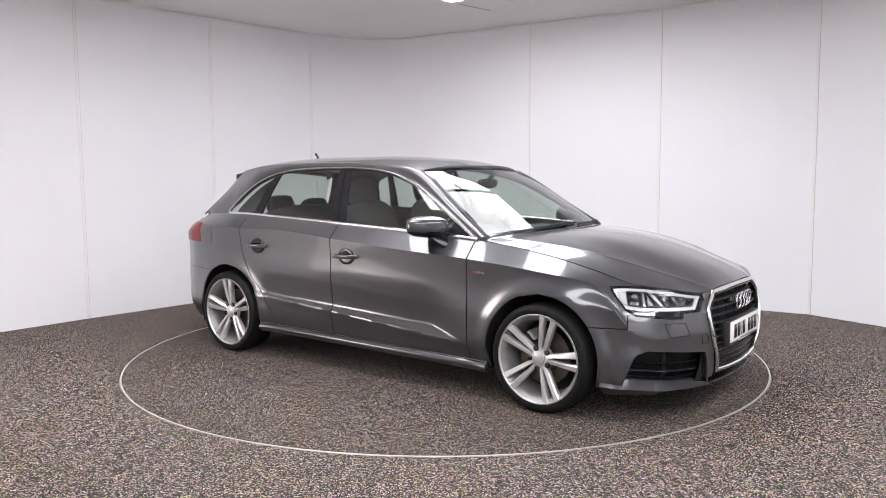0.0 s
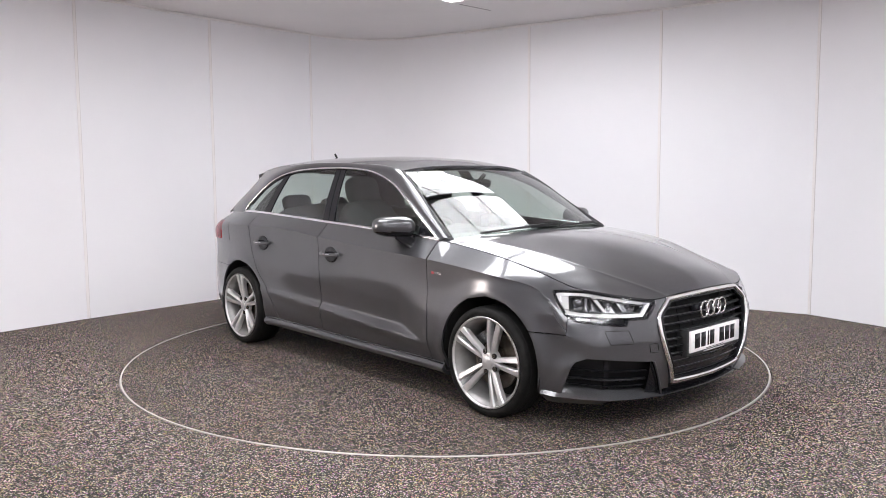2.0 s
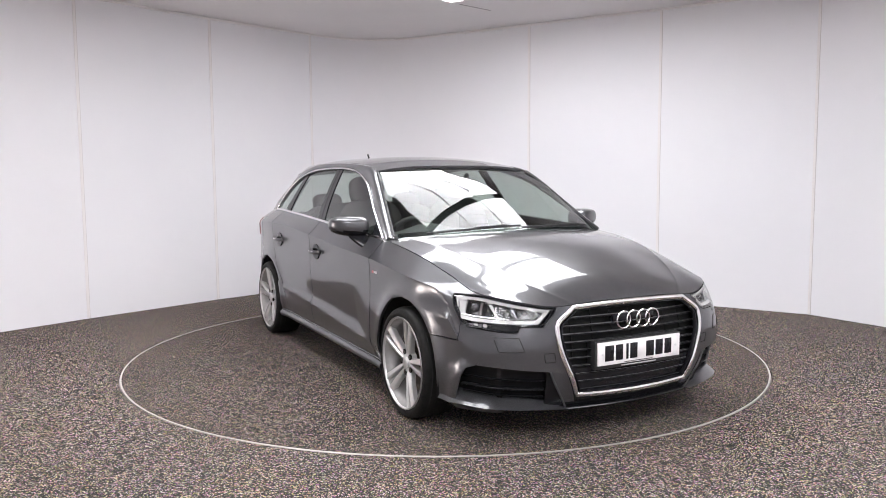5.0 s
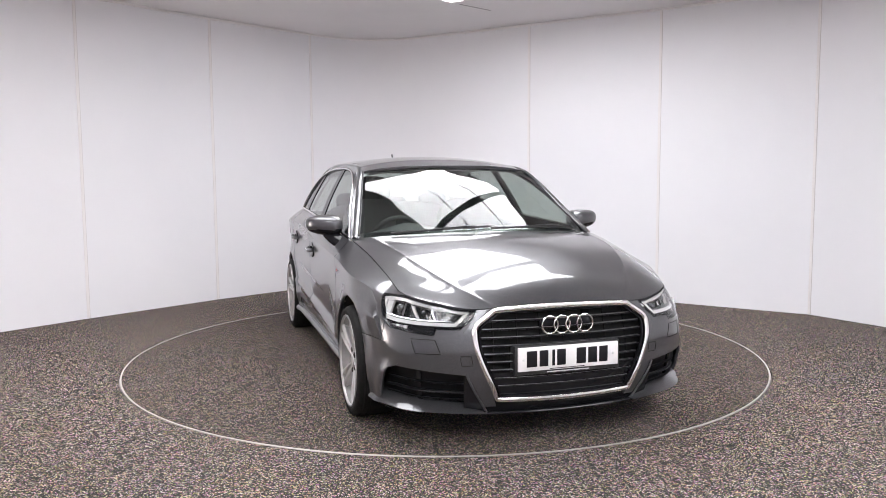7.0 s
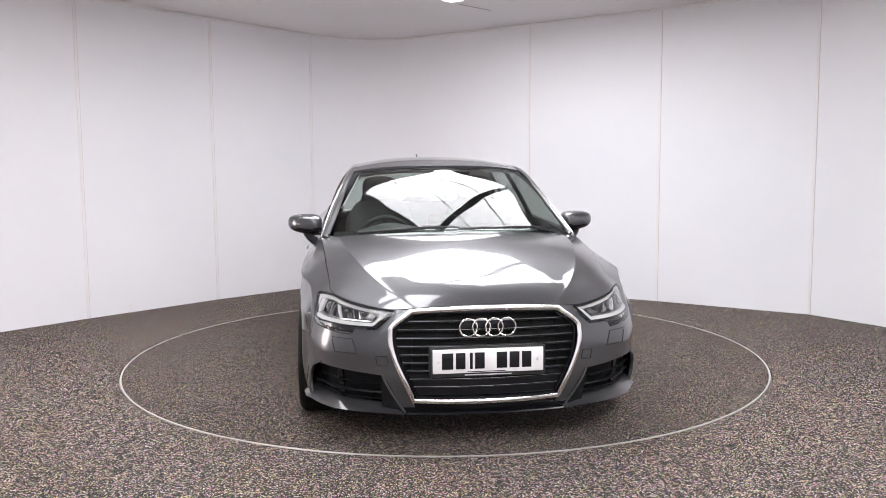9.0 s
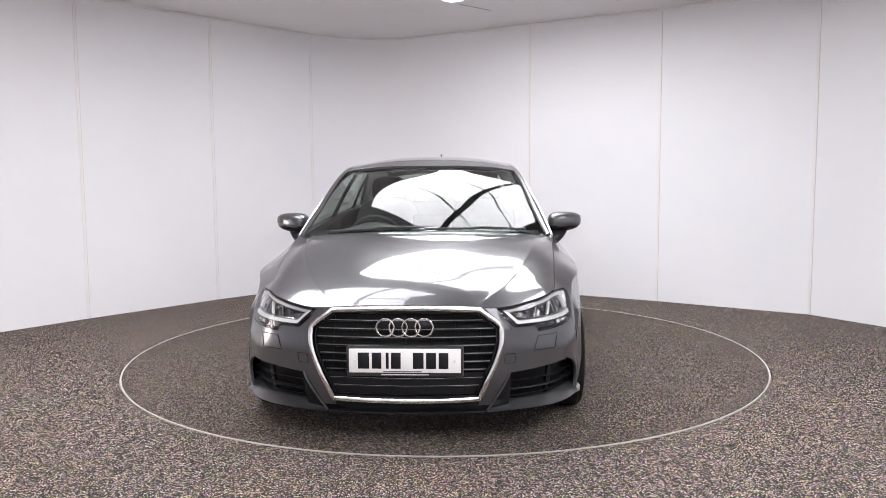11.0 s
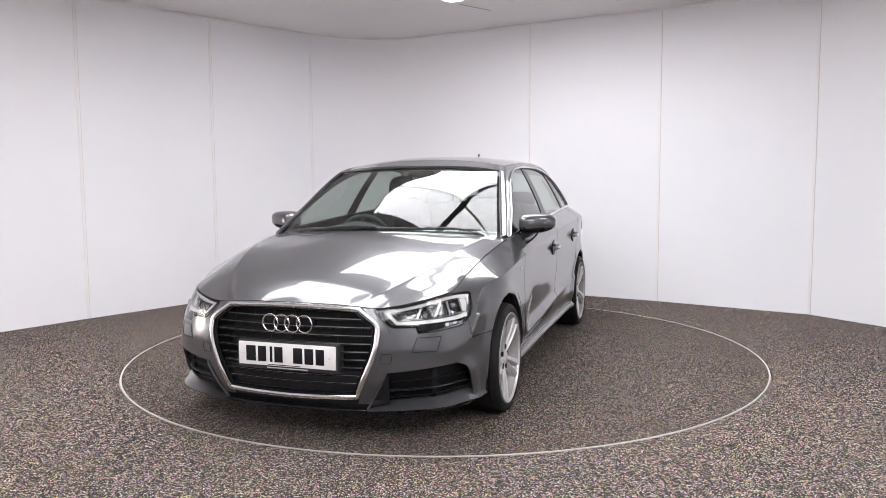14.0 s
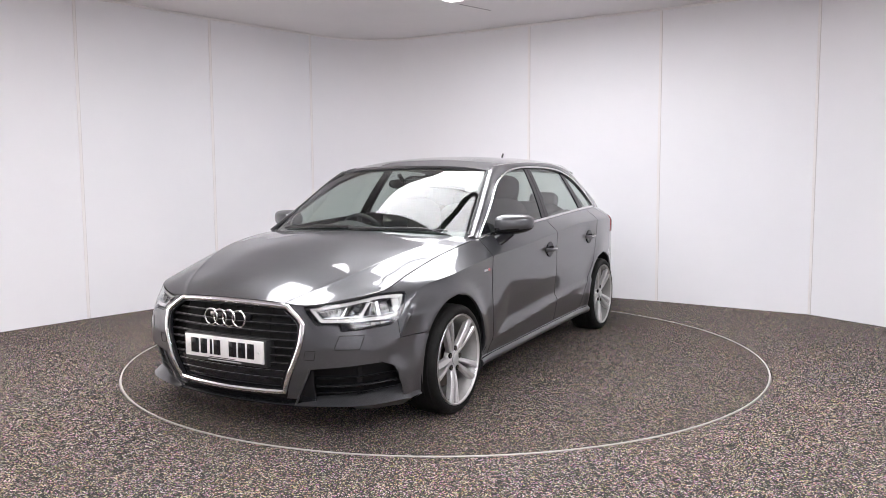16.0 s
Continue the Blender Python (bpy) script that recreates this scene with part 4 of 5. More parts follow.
def roof(a, b):
    v = 2 * b - 1
    x = lerp(0.27 + 0.085 * (1 - v * v), -1.58 - 0.05 * (1 - v * v), a)
    xe = min(max(x, -1.58), 0.27)
    return Vector((x, v * roof_ey(xe), roof_ez(xe) + (roof_z(x) - roof_ez(xe)) * (1 - abs(v) ** 2.4)))


bm = bmesh.new()
patch(bm, roof, 36, 30, 0.015)
panel("roof", bm, PAINT, car)
bm = bmesh.new()
patch(bm, lambda a, b: roof(a, lerp(0.03, 0.97, b)) - Vector((0, 0, 0.035)), 12, 12, 0)
panel("headliner", bm, HEADLINER, car, 1, "grey cloth headliner")

screen_side = spline(EDGE[:4])


def windscreen(a, b):
    v = 2 * b - 1
    e = screen_side(a)
    w = 1 - v * v
    return Vector((e.x + lerp(0.19, 0.080, a) * w + 0.02 * math.sin(math.pi * a) * w, v * (e.y - 0.012), e.z + lerp(0.035, 0.022, a) * w + 0.018 * math.sin(math.pi * a)))


bm = bmesh.new()
patch(bm, lambda a, b: windscreen(lerp(-0.0, 0.995, a), lerp(0.006, 0.994, b)), 26, 30, 0)
screen = panel("windscreen", bm, SCREEN_GLASS, car, 1, "wide raked windscreen")
# dark printed border at the top and foot of the glass
bm = bmesh.new()
patch(bm, lambda a, b: windscreen(lerp(0.0, 0.07, a), lerp(0.01, 0.99, b)) - Vector((0.004, 0, 0.005)), 3, 24, 0)
panel("screen_border", bm, GLOSS_BLACK, screen)
bm = bmesh.new()
patch(bm, lambda a, b: windscreen(lerp(0.980, 0.995, a), lerp(0.01, 0.99, b)) - Vector((0.004, 0, 0.005)), 2, 24, 0)
panel("screen_border", bm, GLOSS_BLACK, screen)
for s in (1, -1):
    bar("screen_seal", [screen_side(lerp(0.02, 0.985, i / 16)) + Vector((0.004, 0.003, 0.010)) for i in range(17)], 0.014, 0.006, PLASTIC, screen, s, "black rubber screen seal", up=Vector((0.3, 0.55, 0.75)))
# scuttle under the wipers
bm = bmesh.new()
patch(bm, lambda a, b: Vector((lerp(rear_x(abs(2 * b - 1)) + 0.02, windscreen(0.0, b).x - 0.06, a), (2 * b - 1) * 0.74, lerp(bonnet(0, abs(2 * b - 1) * 0.99).z - 0.028, windscreen(0.0, b).z - 0.028, a))), 4, 20, 0)
panel("scuttle", bm, PLASTIC, car)
for y0, y1, a1 in ((-0.56, 0.02, 0.045), (0.02, 0.62, 0.05)):
    pts = [windscreen(lerp(0.02, a1, i / 10), (lerp(y0, y1, i / 10) / 0.72 + 1) / 2) + Vector((0.006, 0, 0.009)) for i in range(11)]
    wiper = bar("wiper", pts, 0.012, 0.014, PLASTIC, car)
    piv = Vector((0.93, y1 + 0.03, 0.945))
    bar("wiper_arm", [piv - Vector((0, 0, 0.01)), pts[8] + Vector((0.004, 0, 0.008)), pts[5] + Vector((0.004, 0, 0.008))], 0.014, 0.008, PLASTIC, wiper)


# ---- side glass and frames ----
DLO = [(0.845, 0.915), (0.594, 1.063), (0.308, 1.224), (0.13, 1.288), (-0.02, 1.322), (-0.2, 1.340), (-0.384, 1.347), (-0.65, 1.346), (-0.9, 1.333), (-1.05, 1.305), (-1.178, 1.258), (-1.279, 1.190), (-1.366, 1.110), (-1.43, 1.048), (-1.438, 1.026)]


def side_glass(x, z, out=0.0):
    u = ux(x)
    base = body(u, top_z(u))
    h = z - base.z
    return Vector((x, base.y - 0.004 - 0.40 * h - 0.36 * h * h + out, z))


dlo = spline([side_glass(x, z) for x, z in DLO])
DLO_S = [dlo(i / 90) for i in range(91)]
dlo_top = [(p.x, p.z) for p in DLO_S]


def glass_top(x):
    xs = [p[0] for p in dlo_top][::-1]
    zs = [p[1] for p in dlo_top][::-1]
    return float(np.interp(x, xs, zs))


def pane(bm, x0, x1, na, nb, out=-0.004, flange=0.0, inset=0.004):
    """Glass between the slanted lines x0(z) and x1(z)."""
    def f(a, b):
        z = 1.1
        x = 0
        for _ in range(6):
            x = lerp(x0(z), x1(z), a)
            lo = top_z(ux(x)) + 0.004
            hi = max(lo + 0.001, glass_top(x) - inset)
            z = lerp(lo, hi, b)
        return side_glass(x, z, out)
    patch(bm, f, na, nb, flange)


def slant(xb, xt):
    return lambda z: lerp(xb, xt, min(max((z - 0.975) / 0.355, -0.3), 1.1))


for s in (1, -1):
    bm = bmesh.new()
    pane(bm, slant(0.84, 0.84), slant(-0.205, -0.315), 26, 14)
    w = panel("front_window", bm, GLASS, car, s, "tinted front door window")
    bm = bmesh.new()
    pane(bm, slant(-0.33, -0.415), slant(-1.075, -1.0), 18, 12)
    panel("rear_window", bm, GLASS, car, s, "tinted rear door window")
    bm = bmesh.new()
    pane(bm, slant(-1.155, -1.045), slant(-1.432, -1.44), 14, 12)
    panel("quarter_window", bm, GLASS, car, s, "tinted quarter window")
    bm = bmesh.new()
    pane(bm, slant(-0.20, -0.31), slant(-0.262, -0.362), 4, 12, 0.001, 0.01)
    pane(bm, slant(-0.268, -0.368), slant(-0.335, -0.42), 4, 12, 0.001, 0.01)
    panel("door_pillar", bm, GLOSS_BLACK, car, s, "gloss black door pillar")
    bm = bmesh.new()
    pane(bm, slant(-1.07, -0.995), slant(-1.16, -1.05), 4, 12, 0.001, 0.01)
    panel("window_divider", bm, GLOSS_BLACK, car, s, "gloss black window divider")
    bm = bmesh.new()
    pane(bm, slant(0.845, 0.845), slant(0.66, 0.655), 8, 6, 0.002, 0.01)
    panel("mirror_triangle", bm, GLOSS_BLACK, car, s, "black corner panel behind the mirror")
    bm = bmesh.new()
    pane(bm, slant(-1.235, -1.10), slant(-1.432, -1.44), 8, 8, -0.07, 0.0)
    panel("pillar_lining", bm, DASH, car, s, "dark inner pillar lining")
    # bright surround
    belt = [side_glass(x, top_z(ux(x)) + 0.004, 0.010) for x in np.linspace(0.855, -1.425, 40)]
    bar("belt_trim", belt, 0.014, 0.021, CHROME, car, s, "bright chrome window line")
    bar("window_trim", [p + Vector((0, 0.008, 0.003)) for p in DLO_S], 0.012, 0.012, CHROME, car, s, "bright chrome window surround", up=Vector((0, 1, 0.3)))
    # screen pillar, roof rail and rear pillar in one frame
    inner_pts = [side_glass(x, z, 0.002) for x, z in DLO]
    tail_pts = [body(ux(x), top_z(ux(x))) for x in (-1.6, -1.75, -1.91)]
    n_in = spline(inner_pts)
    n_tail = spline([inner_pts[-1]] + tail_pts)
    e_main = spline(EDGE[:10])
    e_tail = spline(EDGE[9:])
    bm = bmesh.new()

    def frame_patch(a, b):
        if a < 0.78:
            t = a / 0.78
            p, q = n_in(t), e_main(t)
        else:
            t = (a - 0.78) / 0.22
            p, q = n_tail(t), e_tail(t)
        bulge = lerp(0.022, 0.020, step(0.18, 0.32, a)) * math.sin(math.pi * b ** lerp(1.9, 1.0, step(0.22, 0.36, a)))
        c = lerp(p, q, b)
        nrm = Vector((0, 0.75, 0.65))
        return c + nrm * bulge
    patch(bm, frame_patch, 90, 10, 0.008)
    panel("roof_pillar_frame", bm, PAINT, car, s, sharp=60)
    # dark door-frame line inside the surround
    bar("frame_seal", [p + Vector((0, -0.004, -0.010)) for p in DLO_S[4:-3]], 0.012, 0.012, PLASTIC, car, s, up=Vector((0, 1, 0.3)))

    # ---- door mirror ----
    mirror = new("door_mirror")
    mirror.parent = car
    tagged(mirror, label="body-coloured door mirror on a black foot")
    bm = bmesh.new()
    bmesh.ops.create_uvsphere(bm, u_segments=32, v_segments=20, radius=1.0)
    for v in bm.verts:
        x, y, z = v.co
        px = math.copysign(abs(x) ** 0.8, x)
        py = math.copysign(abs(y) ** 0.7, y)
        pz = math.copysign(abs(z) ** (0.6 if z > 0 else 0.75), z)
        k = 1 - 0.22 * py
        v.co = Vector((0.555 + px * 0.092 * k - 0.03 * py + (0.0 if px > 0 else 0.02 * px), 0.898 + py * 0.110, 0.988 + pz * (0.063 - 0.010 * py) + 0.006 * py))
        if v.co.x < 0.498:
            v.co.x = 0.498 + (v.co.x - 0.498) * 0.12
    for f in bm.faces:
        f.material_index = 1 if f.calc_center_median().z < 0.962 else 0
    cap = panel("mirror_cap", bm, PAINT, mirror, s, sharp=60)
    cap.data.materials.append(GLOSS_BLACK)
    bm = bmesh.new()
    bmesh.ops.create_uvsphere(bm, u_segments=20, v_segments=10, radius=1.0)
    for v in bm.verts:
        v.co = Vector((0.494 + v.co.x * 0.003, 0.898 + math.copysign(abs(v.co.y) ** 0.7, v.co.y) * 0.095, 0.988 + math.copysign(abs(v.co.z) ** 0.7, v.co.z) * 0.05))
    panel("mirror_glass", bm, LIGHT_SILVER, mirror, s, "mirror glass")
    bar("mirror_foot", [(0.665, 0.800, 0.875), (0.648, 0.822, 0.892), (0.625, 0.85, 0.915), (0.59, 0.875, 0.945)], 0.085, 0.036, GLOSS_BLACK, mirror, s, "black mirror foot", up=Vector((1, 0, 0.2)))
    bar("turn_signal", [(0.639, 0.838, 0.975), (0.631, 0.893, 0.977), (0.603, 0.953, 0.98), (0.563, 0.985, 0.982)], 0.008, 0.006, CHROME, mirror, s, "slim bright strip")

# aerial fin
bm = bmesh.new()
patch(bm, lambda a, b: Vector((-1.27 - 0.012 * a - 0.03 * b * (1 - a), 0.006 * (1 if b > 0.5 else -1) * (1 - a) * (0.3 + 0.7 * a), 1.405 + 0.045 * a)), 6, 4, 0)
tube(bm, [Vector((-1.24, 0, 1.42)), Vector((-1.262, 0, 1.446)), Vector((-1.29, 0, 1.478))], 0.012, 0.020, Vector((1, 0, 0)))
panel("aerial", bm, PLASTIC, car, 1, "short black roof aerial")

# ---- tail ----
bm = bmesh.new()
patch(bm, lambda a, b: Vector((lerp(-1.53, -1.71 + 0.10 * (2 * b - 1) ** 2, a), (2 * b - 1) * 0.505, lerp(1.374, 1.350, a) - 0.045 * (2 * b - 1) ** 2)), 6, 20, 0.028)
panel("roof_spoiler", bm, PAINT, car, 1, "body-coloured roof spoiler")
for s in (1, -1):
    bm = bmesh.new()
    patch(bm, lambda a, b: Vector((lerp(-1.50, -1.67, a), lerp(0.512, 0.505, a), lerp(1.338, 1.312, a) - lerp(0.0, 0.05, b) * (0.3 + 0.7 * a))), 5, 4, 0.01)
    panel("spoiler_side", bm, GLOSS_BLACK, car, s, "black spoiler side blade")
    bm = bmesh.new()
    region(bm, lambda z: ux(arch_edge(RAXLE, -1, z)), const(U_END), const(0.235), const(0.598), 30, 14)
    panel("rear_bumper", bm, PAINT, car, s)
    bm = bmesh.new()
    region(bm, const(ux(-1.72)), const(U_END), const(0.20), const(0.31), 20, 4, 0.004, 0.01)
    panel("rear_valance", bm, PLASTIC, car, s, "black lower rear valance")
    bm = bmesh.new()
    region(bm, const(ux(-1.903)), const(U_END), const(0.602), lambda u: min(top_z(u), 0.97), 24, 14)
    tailgate = panel("tailgate", bm, PAINT, car, s)
    bm = bmesh.new()
    region(bm, const(ux(-1.68)), const(U_END - 0.36), lambda u: 0.80, lambda u: 0.945, 16, 5, 0.005, 0.012)
    panel("tail_light", bm, RED_LENS, car, s, "red wraparound tail light")
rear_glass = [spline([(-1.60, 0.0, 1.35), (-1.60, 0.3, 1.345), (-1.59, 0.485, 1.326)]), spline([(-1.93, 0.0, 0.966), (-1.92, 0.35, 0.968), (-1.86, 0.66, 0.985)])]
for s in (1, -1):
    bm = bmesh.new()
    patch(bm, lambda a, b: lerp(rear_glass[0](b), rear_glass[1](b), a) - Vector((0.02 * math.sin(math.pi * a), 0, 0)), 10, 12, 0)
    panel("tailgate_window", bm, GLASS, car, s, "tinted tailgate window")

# ---- underside and wheel arches ----
block("floor_pan", (-0.93, -0.80, 0.20), (0.93, 0.80, 0.255), 0.01, DARK, car)
block("engine_block", (0.95, -0.55, 0.20), (1.95, 0.55, 0.62), 0.03, DARK, car)
block("rear_floor", (-1.98, -0.56, 0.26), (-0.93, 0.56, 0.50), 0.03, DARK, car)
for s in (1, -1):
    for ax in (FAXLE, RAXLE):
        bm = bmesh.new()
        rows = []
        for y in (0.50, 0.868):
            rows.append([bm.verts.new((ax + (ARCH + 0.012) * math.cos(t), y, HUB_Z + (ARCH + 0.012) * math.sin(t))) for t in np.linspace(-0.35, math.pi + 0.35, 30)])
        for i in range(29):
            bm.faces.new((rows[0][i], rows[0][i + 1], rows[1][i + 1], rows[1][i]))
        bm.faces.new(rows[0])
        panel("arch_liner", bm, DARK, car, s)
    bm = bmesh.new()
    region(bm, const(ux(0.95)), const(ux(-0.93)), const(0.22), lambda u: top_z(u) + 0.014, 30, 10, -0.035, 0)
    panel("door_lining", bm, DASH, car, s, "black inner door lining")
    # unseen black sheets added behind the panels to darken the shut lines
    bm = bmesh.new()
    region(bm, const(ux(-0.9)), const(ux(-1.9)), const(0.68), lambda u: top_z(u) - 0.02, 20, 8, -0.035, 0)
    region(bm, const(ux(1.8)), const(ux(0.9)), const(0.68), lambda u: min(top_z(u) - 0.02, 0.9), 20, 8, -0.03, 0)
    panel("panel_gap_backing", bm, DARK, car, s)


# ---- wheels ----
def make_wheel():
    """Axle along y, the outer face towards +y; origin in the hub's middle."""
    wheel = new("wheel")
    tagged(wheel, label="silver alloy wheel with five double spokes")
    bm = bmesh.new()
    lathe(bm, [(0.2435, 0.080), (0.2465, 0.098), (0.252, 0.104), (0.268, 0.106), (0.282, 0.101), (0.291, 0.090), (0.2955, 0.078), (0.298, 0.05), (0.2985, 0.0), (0.298, -0.06), (0.292, -0.10), (0.276, -0.115), (0.25, -0.115), (0.222, -0.10)], 72, "y")
    bmesh.ops.recalc_face_normals(bm, faces=bm.faces)
    tyre = panel("tyre", bm, RUBBER, wheel, 1, "black low-profile tyre", sharp=50)
    for r in (0.070, 0.035, -0.005, -0.045):
        bm = bmesh.new()
        lathe(bm, [(0.2978, r + 0.004), (0.2985, r + 0.003), (0.2985, r - 0.003), (0.2978, r - 0.004)], 60, "y")
        panel("tread_rib", bm, DARK, wheel)
    bm = bmesh.new()
    lathe(bm, [(0.200, -0.09), (0.206, 0.02), (0.214, 0.060), (0.222, 0.078), (0.234, 0.092), (0.242, 0.099), (0.2465, 0.1035), (0.2455, 0.107), (0.240, 0.107), (0.232, 0.086), (0.226, 0.074), (0.223, 0.066)][::-1][3:], 72, "y")
    bmesh.ops.recalc_face_normals(bm, faces=bm.faces)
    panel("barrel", bm, BARREL_SHADED, wheel, 1, "alloy inner barrel, darkened for the shade behind the spokes", sharp=40)
    bm = bmesh.new()
    lathe(bm, [(0.2255, 0.070), (0.232, 0.082), (0.2375, 0.096), (0.2405, 0.1035), (0.2445, 0.1065), (0.247, 0.104), (0.246, 0.100)], 72, "y")
    bmesh.ops.recalc_face_normals(bm, faces=bm.faces)
    panel("rim", bm, ALLOY, wheel, 1, "silver rim", sharp=40)
    bm = bmesh.new()
    rings = lathe(bm, [(0.070, 0.04), (0.067, 0.060), (0.060, 0.069), (0.045, 0.075), (0.036, 0.076)], 40, "y")
    bm.faces.new(rings[-1])
    bmesh.ops.recalc_face_normals(bm, faces=bm.faces)
    hub = panel("hub", bm, ALLOY, wheel, 1, "", sharp=40)
    bm = bmesh.new()
    rings = lathe(bm, [(0.034, 0.074), (0.033, 0.0815), (0.028, 0.084), (0.004, 0.0845)], 28, "y")
    bm.faces.new(rings[-1])
    bmesh.ops.recalc_face_normals(bm, faces=bm.faces)
    panel("centre_cap", bm, ALLOY, wheel, 1, "round centre cap")
    for k in range(5):
        a = 2 * math.pi * k / 5 + math.pi / 2 + math.pi / 5
        c, sn = math.cos(a), math.sin(a)
        # raised black disc drawn for the shade inside the bolt's pocket
        bm = bmesh.new()
        rings = lathe(bm, [(0.0145, 0.070), (0.0145, 0.0776), (0.0135, 0.0780)], 18, "y")
        bm.faces.new(rings[-1])
        bmesh.ops.translate(bm, verts=bm.verts, vec=(0.058 * c, 0, 0.058 * sn))
        bmesh.ops.recalc_face_normals(bm, faces=bm.faces)
        panel("bolt_pocket_shade", bm, DARK, wheel)
        bm = bmesh.new()
        rings = lathe(bm, [(0.0095, 0.066), (0.0095, 0.0785), (0.008, 0.080), (0.005, 0.0802), (0.0045, 0.077)], 14, "y")
        bm.faces.new(rings[-1])
        bmesh.ops.translate(bm, verts=bm.verts, vec=(0.058 * c, 0, 0.058 * sn))
        bmesh.ops.recalc_face_normals(bm, faces=bm.faces)
        panel("wheel_bolt", bm, DISC, wheel)
    for k in range(5):
        for side in (-1, 1):
            a = 2 * math.pi * k / 5 + math.pi / 2
            bm = bmesh.new()
            rows = []
            for i in range(9):
                t = i / 8
                r = lerp(0.046, 0.2405, t)
                off = side * lerp(0.013, 0.037, t)
                wid = lerp(0.0115, 0.0180, t) + 0.005 * max(0, t - 0.85) / 0.15
                y = lerp(0.076, 0.101, t ** 1.2) + 0.006 * math.sin(math.pi * t)
                sec = [(-wid, -0.035), (-wid, -0.008), (-wid * 0.62 , 0.0), (wid * 0.62, 0.0 - 0.004), (wid, -0.010), (wid, -0.035)]
                if side < 0:
                    sec = [(-p, q) for p, q in sec][::-1]
                row = []
                for p, q in sec:
                    tx, rz = off + p, r
                    row.append(bm.verts.new((rz * math.cos(a) - tx * math.sin(a), y + q, rz * math.sin(a) + tx * math.cos(a))))
                rows.append(row)
            for p, q in zip(rows, rows[1:]):
                for j in range(5):
                    bm.faces.new((p[j], p[j + 1], q[j + 1], q[j]))
            bmesh.ops.recalc_face_normals(bm, faces=bm.faces)
            panel("spoke", bm, ALLOY, wheel, 1, "", sharp=25)
    bm = bmesh.new()
    rings = lathe(bm, [(0.155, -0.005), (0.156, 0.012), (0.154, 0.014), (0.085, 0.014), (0.083, 0.03), (0.02, 0.03)], 48, "y")
    bm.faces.new(rings[-1])
    bmesh.ops.recalc_face_normals(bm, faces=bm.faces)
    disc = panel("brake_disc", bm, DISC, wheel, 1, "worn steel brake disc", sharp=40)
    bm = bmesh.new()
    rows = []
    for t in np.linspace(0.35, 1.35, 9):
        rows.append([bm.verts.new((r * math.cos(t), y, r * math.sin(t))) for r, y in ((0.105, -0.01), (0.105, 0.036), (0.165, 0.036), (0.168, -0.01))])
    for p, q in zip(rows, rows[1:]):
        for j in range(3):
            bm.faces.new((p[j], p[j + 1], q[j + 1], q[j]))
    bm.faces.new(rows[0]), bm.faces.new(rows[-1])
    bmesh.ops.recalc_face_normals(bm, faces=bm.faces)
    panel("brake_caliper", bm, LAMP_DARK, wheel)
    bm = bmesh.new()
    rings = lathe(bm, [(0.2, -0.06), (0.02, -0.06)], 40, "y")
    bm.faces.new(rings[-1])
    panel("inner_shadow_plate", bm, DARK, wheel)
    return wheel


wheel = make_wheel()
wheel.parent = car
WHEEL_Y = 0.798
wheel.matrix_basis = pose(FAXLE, WHEEL_Y, WHEEL_Z, 0, 26, 0)
for x, y, turn, roll in ((RAXLE, WHEEL_Y, 0, 25), (FAXLE, -WHEEL_Y, 180, -15), (RAXLE, -WHEEL_Y, 180, 3)):
    w = copy_thing(wheel, pose(x, y, WHEEL_Z, 0, 0, turn) @ pose(0, 0, 0, 0, roll, 0))
    w.parent = car


# ---- interior ----
def cushion(name, parent, size, at_pose, material=None, bulge=0.8, label=""):
    bm = bmesh.new()
    bmesh.ops.create_uvsphere(bm, u_segments=24, v_segments=14, radius=1.0)
    for v in bm.verts:
        v.co = Vector([math.copysign(abs(c) ** (1 - 0.55 * bulge), c) * k / 2 for c, k in zip(v.co, size)])
    bmesh.ops.transform(bm, matrix=at_pose, verts=bm.verts)
    return panel(name, bm, material or CLOTH, parent, 1, label, sharp=70)


for y in (0.37, -0.37):
    seat = new("front_seat")
    seat.parent = car
    tagged(seat, label="black front sports seat")
    cushion("seat_base", seat, (0.54, 0.52, 0.20), pose(0.02, y, 0.46, 0, -6, 0))
    cushion("backrest", seat, (0.17, 0.50, 0.66), pose(-0.30, y, 0.80, 0, -18, 0))
    cushion("headrest", seat, (0.12, 0.27, 0.21), pose(-0.43, y, 1.185, 0, -14, 0), bulge=0.7)
    for d in (-0.05, 0.05):
        bar("headrest_post", [(-0.40, y + d, 1.05), (-0.42, y + d, 1.12)], 0.012, 0.012, CHROME, seat, up=Vector((1, 0, 0)))
bench = new("rear_bench")
bench.parent = car
tagged(bench, label="black rear seat bench")
cushion("seat_base", bench, (0.50, 1.28, 0.20), pose(-0.86, 0, 0.48, 0, -6, 0))
cushion("backrest", bench, (0.16, 1.28, 0.62), pose(-1.20, 0, 0.77, 0, -20, 0), bulge=0.9)
for y in (0.37, 0.0, -0.37):
    cushion("headrest", bench, (0.10, 0.25, 0.14), pose(-1.31, y, 1.075 - 0.03 * (y == 0), 0, -18, 0))
dash = new("dashboard")
dash.parent = car
tagged(dash, label="soft black dashboard")
bm = bmesh.new()
patch(bm, lambda a, b: Vector((lerp(0.93, 0.42, a), (2 * b - 1) * lerp(0.70, 0.72, a), lerp(0.915, 0.945, math.sin(a * 1.8)) - 0.16 * step(0.75, 1.0, a) - 0.03 * (2 * b - 1) ** 4 + 0.045 * math.exp(-((2 * b - 1 + 0.5) / 0.22) ** 2) * step(0.3, 0.7, a))), 20, 30, 0.05)
panel("dash_top", bm, DASH, dash)
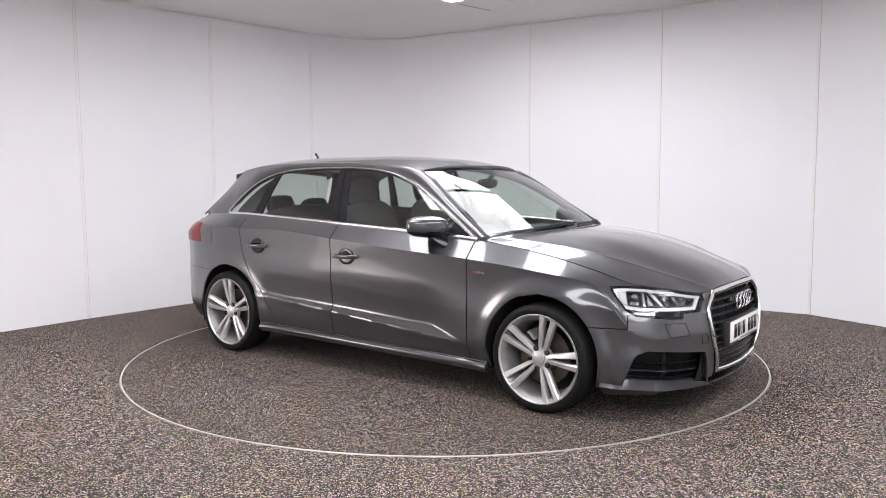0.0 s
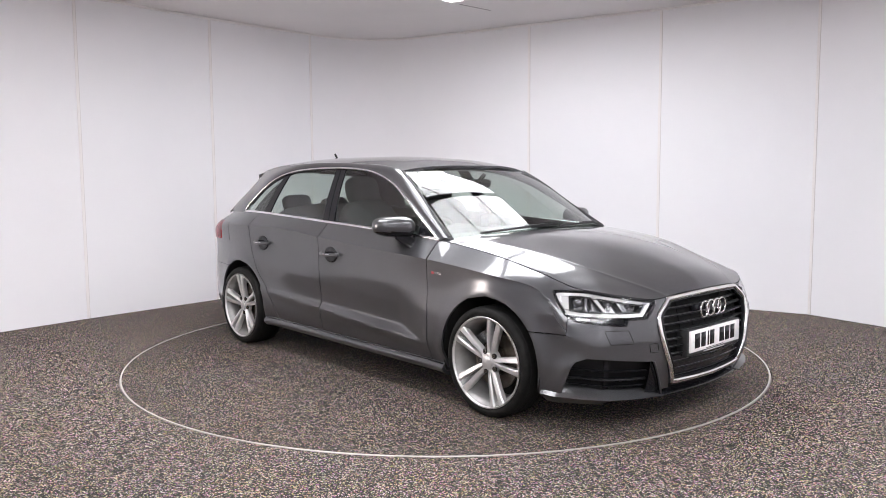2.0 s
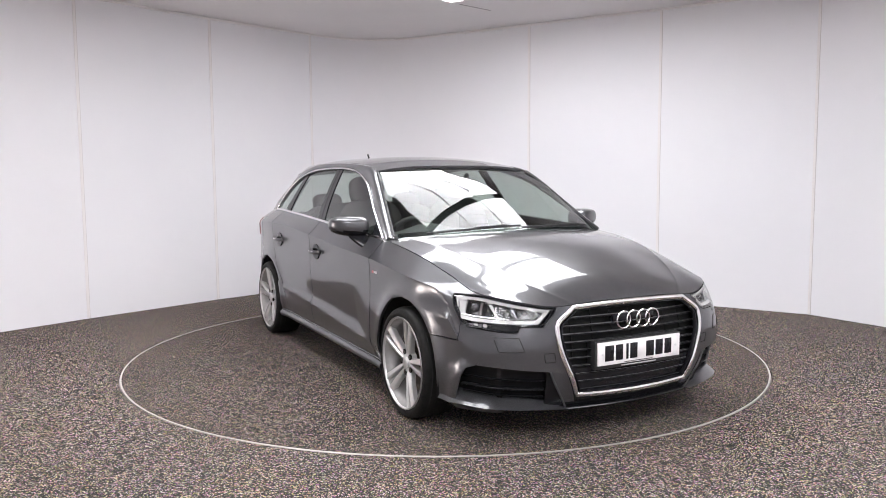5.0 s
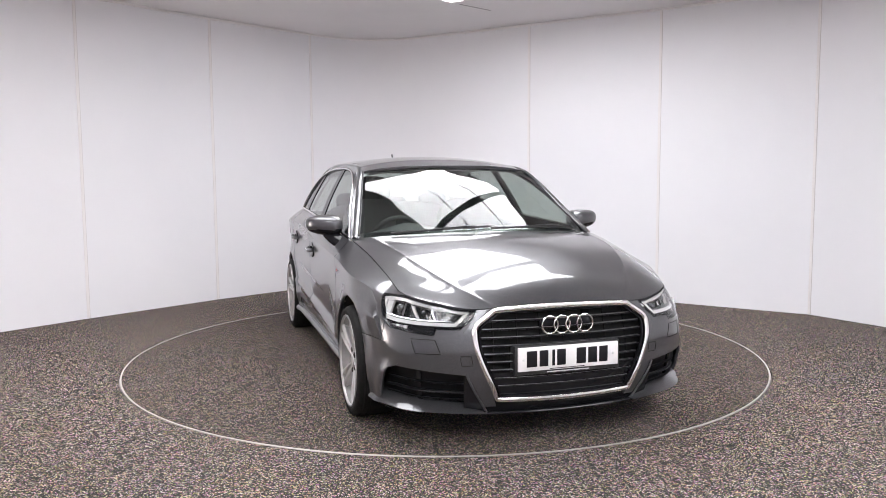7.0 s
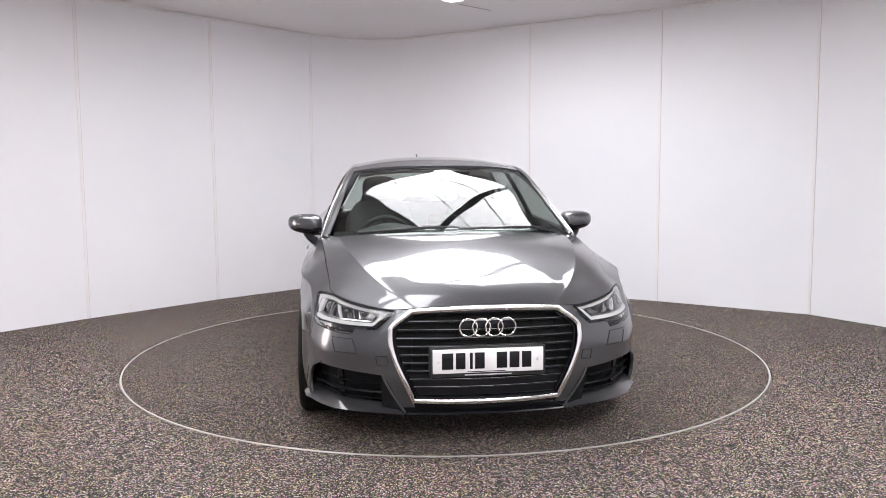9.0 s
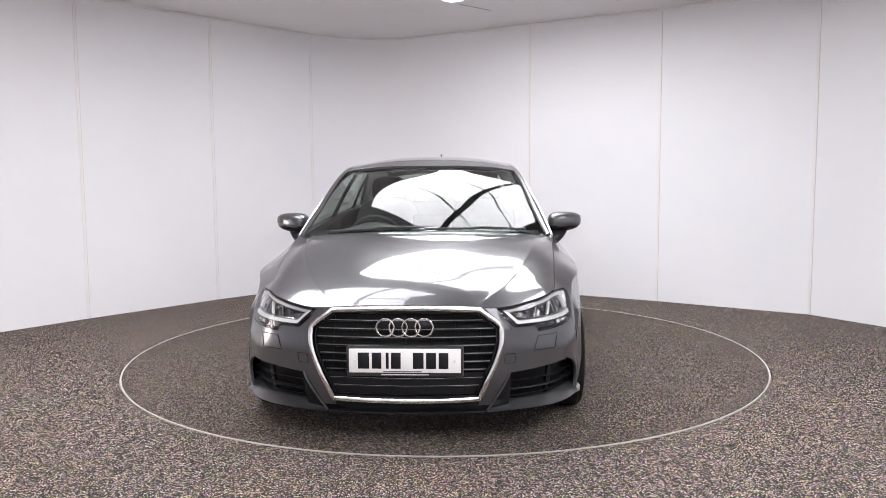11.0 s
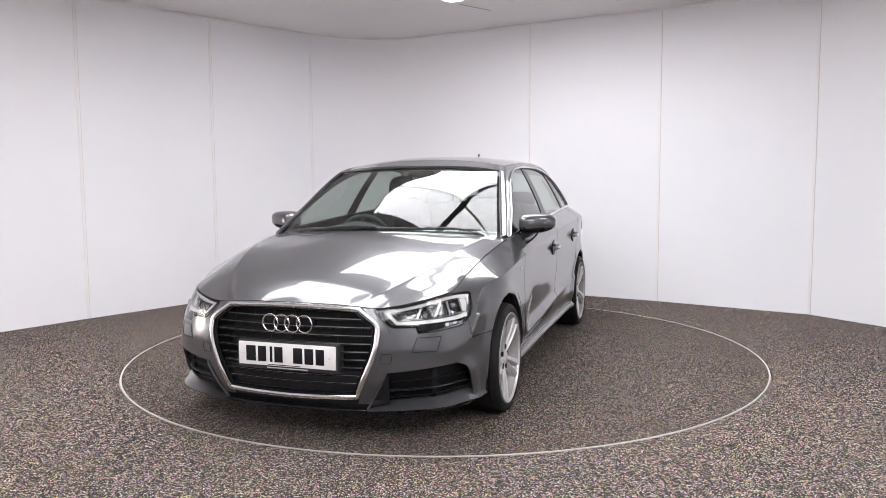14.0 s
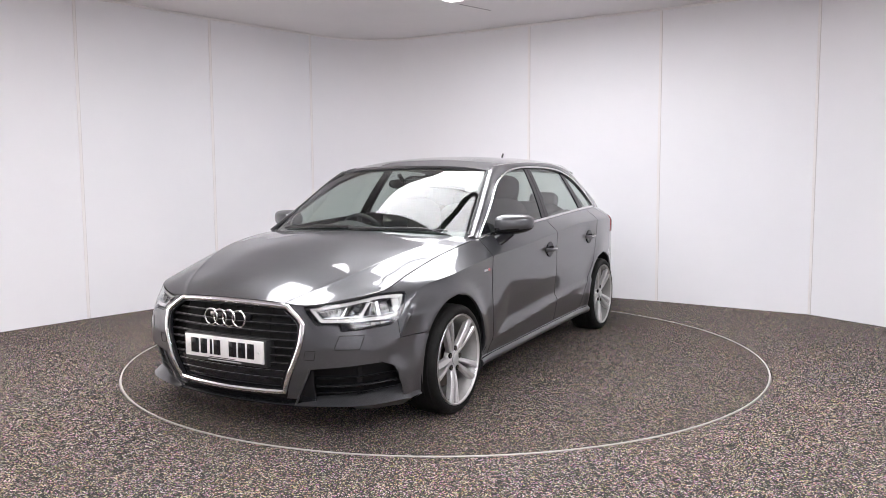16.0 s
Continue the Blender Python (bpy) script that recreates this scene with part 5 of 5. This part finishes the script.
block("dash_front", (0.44, -0.71, 0.45), (0.90, 0.71, 0.80), 0.04, DASH, dash)
block("centre_screen", (0.50, -0.10, 0.93), (0.515, 0.10, 1.03), 0.006, GLOSS_BLACK, dash)
for y in (-0.14, 0.14, 0.62, -0.62):
    bm = bmesh.new()
    lathe(bm, [(0.045, 0.405), (0.042, 0.395), (0.034, 0.40), (0.002, 0.41)], 24, "x")
    bmesh.ops.translate(bm, verts=bm.verts, vec=(0.0, y, 0.77))
    bmesh.ops.recalc_face_normals(bm, faces=bm.faces)
    panel("air_vent", bm, GLOSS_BLACK, dash)
steer = new("steering_wheel")
steer.parent = car
tagged(steer, label="black leather steering wheel")
M = pose(0.335, -0.37, 0.845, 0, -68, 0)
bm = bmesh.new()
tube(bm, [Vector((0.182 * math.cos(2 * math.pi * i / 48), 0.182 * math.sin(2 * math.pi * i / 48), 0)) for i in range(48)], 0.032, 0.030, Vector((0, 0, 1)), 12, True)
bmesh.ops.transform(bm, matrix=M, verts=bm.verts)
panel("wheel_ring", bm, DASH, steer)
cushion("wheel_boss", steer, (0.16, 0.18, 0.06), M, DASH)
for a in (0, 180, 270):
    bm = bmesh.new()
    box(bm, (0.05, -0.02, -0.012), (0.175, 0.02, 0.008), 0.005)
    bmesh.ops.transform(bm, matrix=M @ pose(0, 0, 0, 0, 0, a + 90), verts=bm.verts)
    bmesh.ops.recalc_face_normals(bm, faces=bm.faces)
    panel("wheel_spoke", bm, DASH, steer)
cushion("rear_view_mirror", car, (0.03, 0.23, 0.065), pose(0.40, 0.0, 1.235, 0, 10, 0), GLOSS_BLACK, 0.7, "black rear-view mirror")
bar("mirror_stalk", [(0.40, 0, 1.25), (0.43, 0, 1.28), (0.45, 0, 1.295)], 0.03, 0.03, GLOSS_BLACK, car, up=Vector((0, 1, 0)))
bm = bmesh.new()
patch(bm, lambda a, b: Vector((lerp(-1.28, -1.95, a), (2 * b - 1) * 0.62, 0.90)), 3, 6, 0.02)
panel("parcel_shelf", bm, CLOTH, car, 1, "black parcel shelf")


def motions():
    ox, oy = CAR_OFFSET
    walk(platform, [(t, pose(0, 0, 0, 0, 0, a)) for t, a in TURN])
    walk(car, [(t, pose(0, 0, 0, 0, 0, a) @ pose(ox, oy, 0)) for t, a in TURN])


motions()
